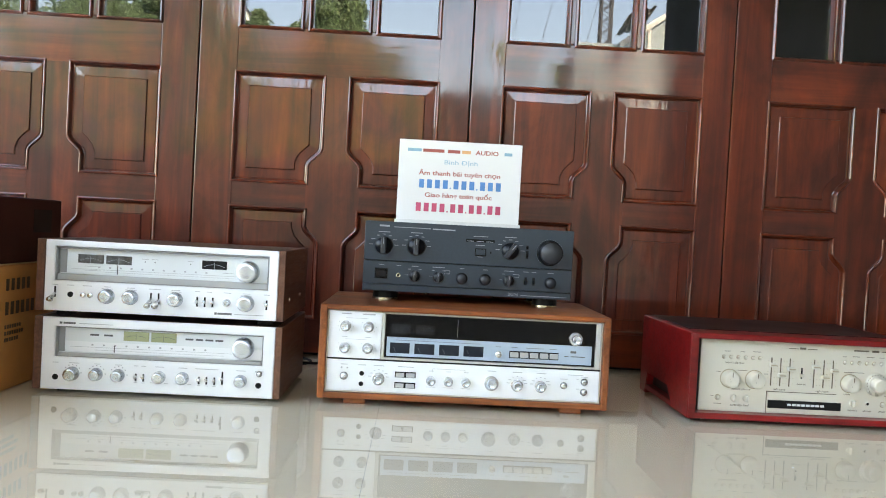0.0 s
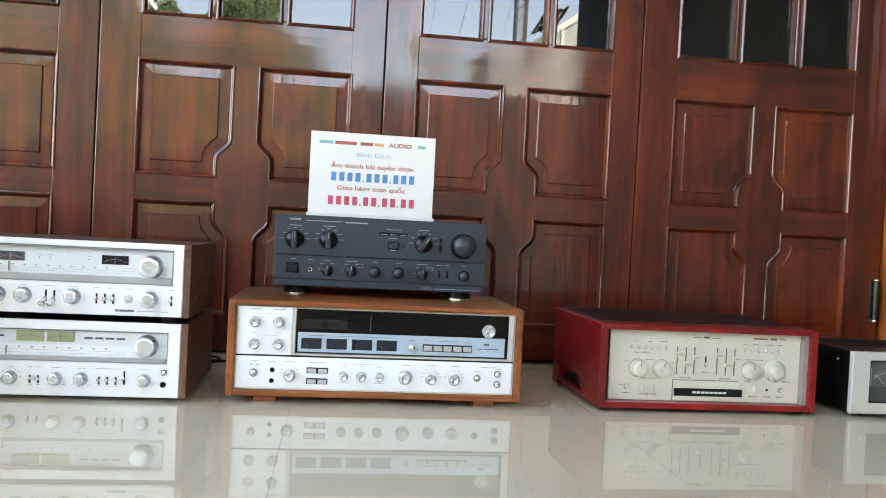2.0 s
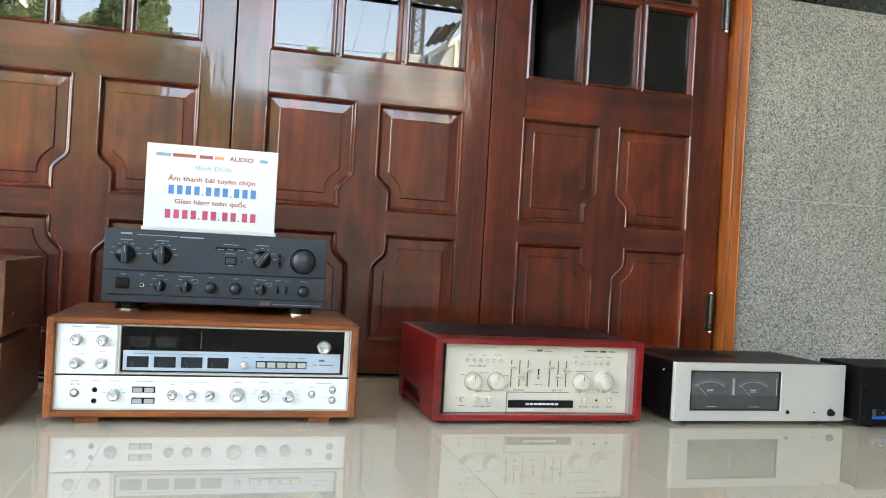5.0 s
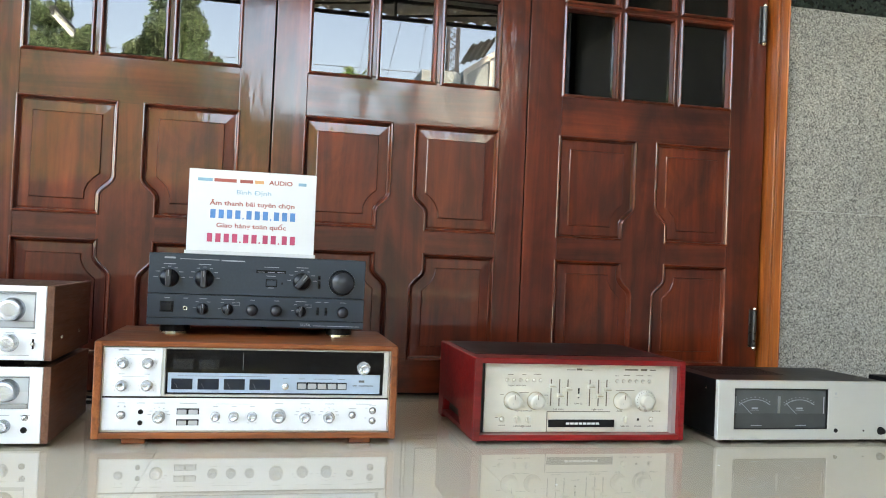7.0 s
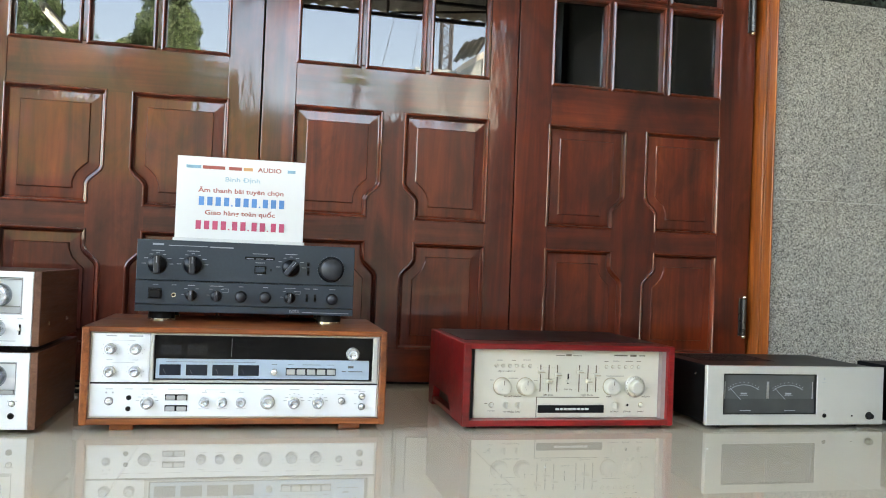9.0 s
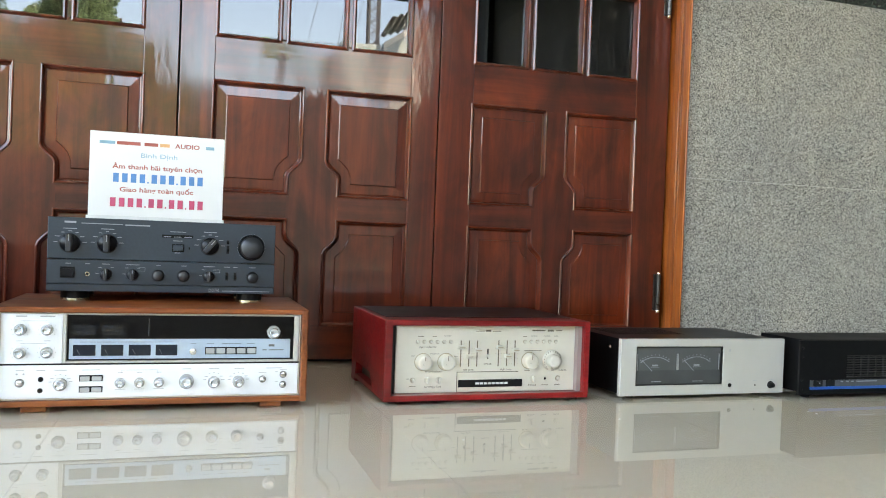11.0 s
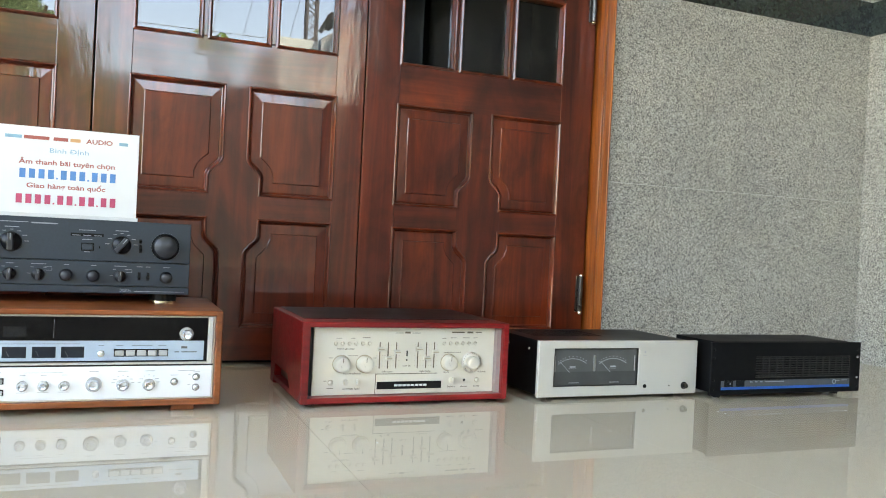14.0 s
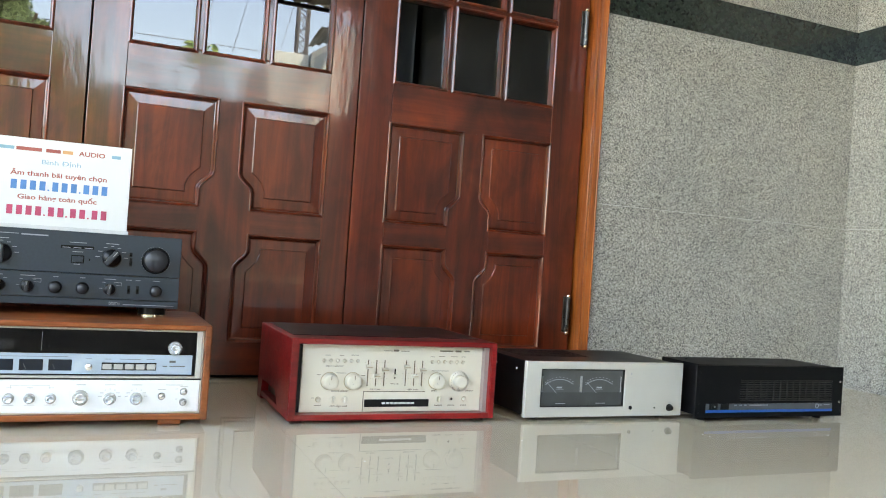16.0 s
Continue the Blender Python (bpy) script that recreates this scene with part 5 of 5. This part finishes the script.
marks([(0.757, 0.148, 0.012, 0.004), (0.739, 0.147, 0.019, 0.0012), (0.776, 0.147, 0.019, 0.0012), (0.872, 0.1487, 0.03, 0.0028), (0.9, 0.1487, 0.014, 0.004), (0.92, 0.1487, 0.014, 0.002)], Y, "ink_brown", rd, "maker_mark")
lettering("input selector", 0.006, "ink_brown", 0.625, Y, 0.1143, rd, width=0.037)
lettering("record selector", 0.006, "ink_brown", 0.64, Y, 0.0635, rd, width=0.037)
lettering("cartridge load", 0.006, "ink_brown", 0.6385, Y, 0.0325, rd, width=0.036)
lettering("left tone", 0.0055, "ink_brown", 0.715, Y, 0.0665, rd, width=0.022)
lettering("right tone", 0.0055, "ink_brown", 0.799, Y, 0.0665, rd, width=0.025)
lettering("tone eq", 0.0055, "ink_brown", 0.757, Y, 0.0785, rd, width=0.017)
lettering("mode", 0.0055, "ink_brown", 0.848, Y, 0.0635, rd, width=0.012)
lettering("volume", 0.0055, "ink_brown", 0.931, Y, 0.0635, rd, width=0.019)
lettering("balance", 0.0055, "ink_brown", 0.861, Y, 0.0325, rd, width=0.018)
lettering("phones", 0.0055, "ink_brown", 0.89, Y, 0.0325, rd, width=0.016)
lettering("power", 0.0055, "ink_brown", 0.92, Y, 0.0325, rd, width=0.014)
marks([(x, z, w, 0.001) for x, z, w in ((0.61, 0.136, 0.012), (0.639, 0.136, 0.009), (0.667, 0.137, 0.016), (0.84, 0.136, 0.009), (0.862, 0.137, 0.014), (0.891, 0.137, 0.016), (0.913, 0.137, 0.01), (0.594, 0.096, 0.008), (0.64, 0.1, 0.02), (0.687, 0.095, 0.008), (0.584, 0.049, 0.006), (0.595, 0.034, 0.014), (0.86, 0.106, 0.04))], Y, "ink_brown", rd)
for x in (0.545, 0.95):
    part("foot", block(x, x + 0.02, 1.53, 1.56, 0.0, 0.008, 0.001), "rubber", rd)

# ---- silver power amplifier with two meters ----
pw = thing("power_amplifier", "silver-faced power amplifier with two meters and a black case", "amplifier", group="power amplifiers")
Y = 1.5
part("case", block(1.062, 1.475, Y + 0.0115, 1.745, 0.01, 0.1325, 0.002), "black", pw, "black steel case")
frame_plate(pw, (1.0555, 1.4865, 0.0085, 0.134), (1.0945, 1.3185, 0.031, 0.117), Y, 0.011, "silver2", deep=0.01, label="satin silver faceplate")
frame_plate(pw, (1.0945, 1.3185, 0.031, 0.117), (1.0965, 1.3165, 0.033, 0.115), Y + 0.001, 0.006, "black_plastic", "meter_rim", 0.008)
mp = part("meter_card", block(1.096, 1.317, Y + 0.007, Y + 0.009, 0.0325, 0.1155), "meter_grey", pw, "smoked grey meter card")
part("meter_shade", block(1.0965, 1.3165, Y + 0.0062, Y + 0.0069, 0.033, 0.0635), "meter_shadow", mp)
for x in (1.2003, 1.2024, 1.2045):
    part("divider", block(x, x + 0.0007, Y + 0.005, Y + 0.0069, 0.064, 0.1005), "trim_grey", mp)
for x0 in (1.1, 1.311):
    part("edge_bar", block(x0, x0 + 0.0012, Y + 0.0055, Y + 0.0069, 0.064, 0.1), "trim_grey", mp)
for xc in (1.146, 1.253):
    arc = [(xc + 0.062 * math.sin(a), 0.032 + 0.061 * math.cos(a)) for a in (-0.62 + 0.06 * k for k in range(21))]
    marks([(x, z, 0.0042, 0.0011) for x, z in arc], Y + 0.007, "ink_white", mp, "meter_scale")
    marks([(xc + 0.066 * math.sin(a), 0.032 + 0.066 * math.cos(a), 0.0022, 0.0016) for a in (-0.6, -0.5, -0.4, -0.3, -0.15, 0.0, 0.15, 0.3, 0.42, 0.55)], Y + 0.007, "ink_white", mp, "meter_scale")
    bm = bmesh.new()
    bmesh.ops.create_cube(bm, size=1.0, matrix=pose(xc - 0.021, Y + 0.006, 0.0745, 0, -47) @ Matrix.Diagonal((0.0009, 0.0006, 0.036, 1)))
    part("needle", bm, "ink_white", mp)
    marks([(xc, 0.0745, 0.015, 0.0035), (xc, 0.0705, 0.02, 0.0007)], Y + 0.007, "ink_white", mp)
    marks([(xc + 0.004, 0.0385, 0.026, 0.0013)], Y + 0.0062, "ink_white", mp)
marks([(1.336, 0.108, 0.004, 0.005), (1.336, 0.1, 0.01, 0.0007), (1.4, 0.1305, 0.05, 0.0009)], Y, "ink_pale", pw)
marks([(1.338, 0.0395, 0.008, 0.0009), (1.407, 0.0385, 0.01, 0.0009), (1.451, 0.0395, 0.009, 0.0009)], Y, "ink_pale", pw)
jack(pw, 1.338, 0.0285, Y, 0.0036)
part("lamp", lathe(bmesh.new(), [(0.0018, 0), (0.0018, 0.001), (0, 0.0015)], 1.407, 0.028, Y, 14), "hole", pw)
part("power_ring", lathe(bmesh.new(), [(0.0085, 0), (0.0085, 0.002), (0.006, 0.002), (0.006, 0)], 1.45, 0.028, Y, 22), "black_plastic", pw)
part("power_button", lathe(bmesh.new(), [(0.0058, 0), (0.0056, 0.01), (0.005, 0.011), (0, 0.011)], 1.45, 0.028, Y, 22), "black_plastic", pw)
for k in range(22):
    x = 1.1 + 0.0085 * k
    part("vent_slot", block(x, x + 0.0036, 1.6, 1.725, 0.1322, 0.1329), "hole", pw)
feet(pw, (1.1, 1.44), (1.54, 1.71), 0.0102, 0.012)
for y in (1.56, 1.66):
    part("screw", lathe(bmesh.new(), [(0.003, 0), (0.0025, 0.001), (0, 0.0012)], 0, 0, 0, 12), "chrome", pw).matrix_basis = pose(1.062, y, 0.11, 0, 0, -90)

# ---- black rack amplifier ----
rk = thing("rack_amplifier", "black rack-mount power amplifier with a vent grille and blue stripe", "amplifier", group="power amplifiers")
Y = 1.46
hx0, hx1, hz0, hz1 = 1.632, 1.938, 0.0485, 0.1005
part("chassis", block(1.512, 1.942, Y + 0.012, 1.615, 0.0125, 0.136, 0.0015), "rack", rk, "black steel chassis")
frame_plate(rk, (1.4945, 1.9755, 0.0095, 0.1355), (hx0, hx1, hz0, hz1), Y, 0.006, "rack", deep=0.006, label="black rack faceplate")
part("grille_back", block(hx0 - 0.002, hx1 + 0.002, Y + 0.006, Y + 0.0115, hz0 - 0.002, hz1 + 0.002), "hole", rk)
nz, nx = 9, 14
dz = (hz1 - hz0) / nz
for k in range(nz + 1):
    z = min(max(hz0 + dz * k, hz0 + 0.0012), hz1 - 0.0012)
    part("grille_bar", block(hx0, hx1, Y + 0.0004, Y + 0.005, z - 0.0012, z + 0.0012), "grille", rk)
for k in range(1, nx):
    x = hx0 + (hx1 - hx0) * k / nx
    part("grille_post", block(x - 0.0012, x + 0.0012, Y + 0.0008, Y + 0.0048, hz0 + 0.0025, hz1 - 0.0025), "grille", rk)
part("legend_strip", block(1.5265, 1.939, Y - 0.0012, Y, 0.0285, 0.0435), "grey_strip", rk, "dark grey legend strip")
part("stripe", block(1.5265, 1.939, Y - 0.0014, Y, 0.0222, 0.0284), "blue", rk, "bright blue stripe")
for x in (1.548, 1.583):
    part("switch_frame", block(x - 0.013, x + 0.013, Y - 0.003, Y - 0.0013, 0.029, 0.044, 0.001), "black_plastic", rk)
part("rocker", block(1.541, 1.555, Y - 0.007, Y - 0.0031, 0.0315, 0.0415, 0.001), "black_plastic", rk)
marks([(1.548, 0.0375, 0.003, 0.003)], Y - 0.0071, "ink_white", rk)
marks([(1.617, 0.04, 0.007, 0.0025), (1.633, 0.04, 0.007, 0.0025), (1.648, 0.04, 0.008, 0.0025), (1.69, 0.0398, 0.06, 0.0022), (1.92, 0.0395, 0.02, 0.0018)], Y - 0.0013, "ink_white", rk)
part("maker_mark", lathe(bmesh.new(), [(0.0062, 0), (0.0062, 0.0006), (0.0042, 0.0006), (0.0042, 0)], 1.886, 0.036, Y - 0.0012, 22), "ink_white", rk)
marks([(1.898, 0.0385, 0.012, 0.0022)], Y - 0.0013, "ink_white", rk, "maker_mark")
for x in (1.5035, 1.9645):
    for z, mat in ((0.118, "hole"), (0.098, "chrome" if x > 1.7 else "hole"), (0.0455, "chrome" if x > 1.7 else "hole"), (0.024, "hole")):
        part("rack_screw", lathe(bmesh.new(), [(0.0032, 0), (0.003, 0.0012), (0.0012, 0.0016), (0, 0.0012)], x, z, Y, 14), mat, rk)
for x in (1.56, 1.68, 1.8, 1.9):
    part("screw", lathe(bmesh.new(), [(0.003, 0), (0.0028, 0.0012), (0, 0.0015)], 0, 0, 0, 12), "black_plastic", rk).matrix_basis = pose(x, 1.58, 0.136, -90)
feet(rk, (1.54, 1.92), (1.49, 1.59), 0.0127, 0.011)

# ---- stacked cartons ----
cb = thing("carton", "ochre printed cardboard carton standing on the floor", "carton")
part("body", block(-1.18, -0.745, 1.25, 1.69, 0.0, 0.232, 0.003), "carton", cb)
part("lid_flap", block(-1.178, -0.747, 1.252, 1.688, 0.2322, 0.2345, 0.001), "carton_edge", cb, "pale cardboard lid edge")
for z, h, step, wide, count in ((0.196, 0.022, 0.0195, 0.011, 5), (0.152, 0.024, 0.0195, 0.0115, 7), (0.118, 0.007, 0.009, 0.006, 7), (0.106, 0.007, 0.009, 0.006, 8), (0.094, 0.007, 0.009, 0.006, 6)):
    for k in range(count):
        y0 = 1.49 + step * k
        part("print_bar", block(-0.7452, -0.7445, y0, y0 + wide, z - h / 2, z + h / 2), "ink_dark_brown", cb)
cd = thing("carton", "dark brown cardboard carton stacked on the ochre carton", "carton")
part("body", block(-1.2, -0.745, 1.23, 1.706, 0.2347, 0.358, 0.003), "carton_brown", cd)
part("label_patch", block(-0.7452, -0.7444, 1.585, 1.66, 0.292, 0.337), "black_plastic", cd, "black square label")

# ---- cable on the floor by the door ----
cu = bpy.data.curves.new("cable", "CURVE")
cu.dimensions, cu.bevel_depth, cu.bevel_resolution, cu.resolution_u = "3D", 0.0032, 3, 6
sp = cu.splines.new("NURBS")
cable_way = [(-0.36, 1.99, 0.0034), (-0.3, 1.95, 0.0034), (-0.255, 1.905, 0.0036), (-0.23, 1.93, 0.01), (-0.265, 1.965, 0.012), (-0.3, 1.925, 0.016), (-0.262, 1.895, 0.012), (-0.235, 1.92, 0.005), (-0.17, 1.98, 0.0034), (-0.05, 2.0, 0.0034)]
sp.points.add(len(cable_way) - 1)
for p, c in zip(sp.points, cable_way):
    p.co = (*c, 1)
sp.use_endpoint_u = True
cu.materials.append(M["rubber"])
tagged(new("power_cable", cu), "coiled black power cable on the floor by the door", "cable")

# ---- white flecks on the tiles ----
rnd = random.Random(11)
bm = bmesh.new()
for x, y in ((1.42, 1.32), (1.415, 1.34), (0.95, 1.33), (1.75, 1.3), (0.6, 1.22), (-0.3, 1.36)):
    bmesh.ops.create_icosphere(bm, subdivisions=1, radius=0.0022, matrix=pose(x + rnd.uniform(-0.01, 0.01), y, 0.0006) @ Matrix.Diagonal((1, 1.3, 0.3, 1)))
tagged(part("dust_flecks", bm, "fleck"), "tiny white flecks of dust on the polished tiles", "dust", kind="stuff")
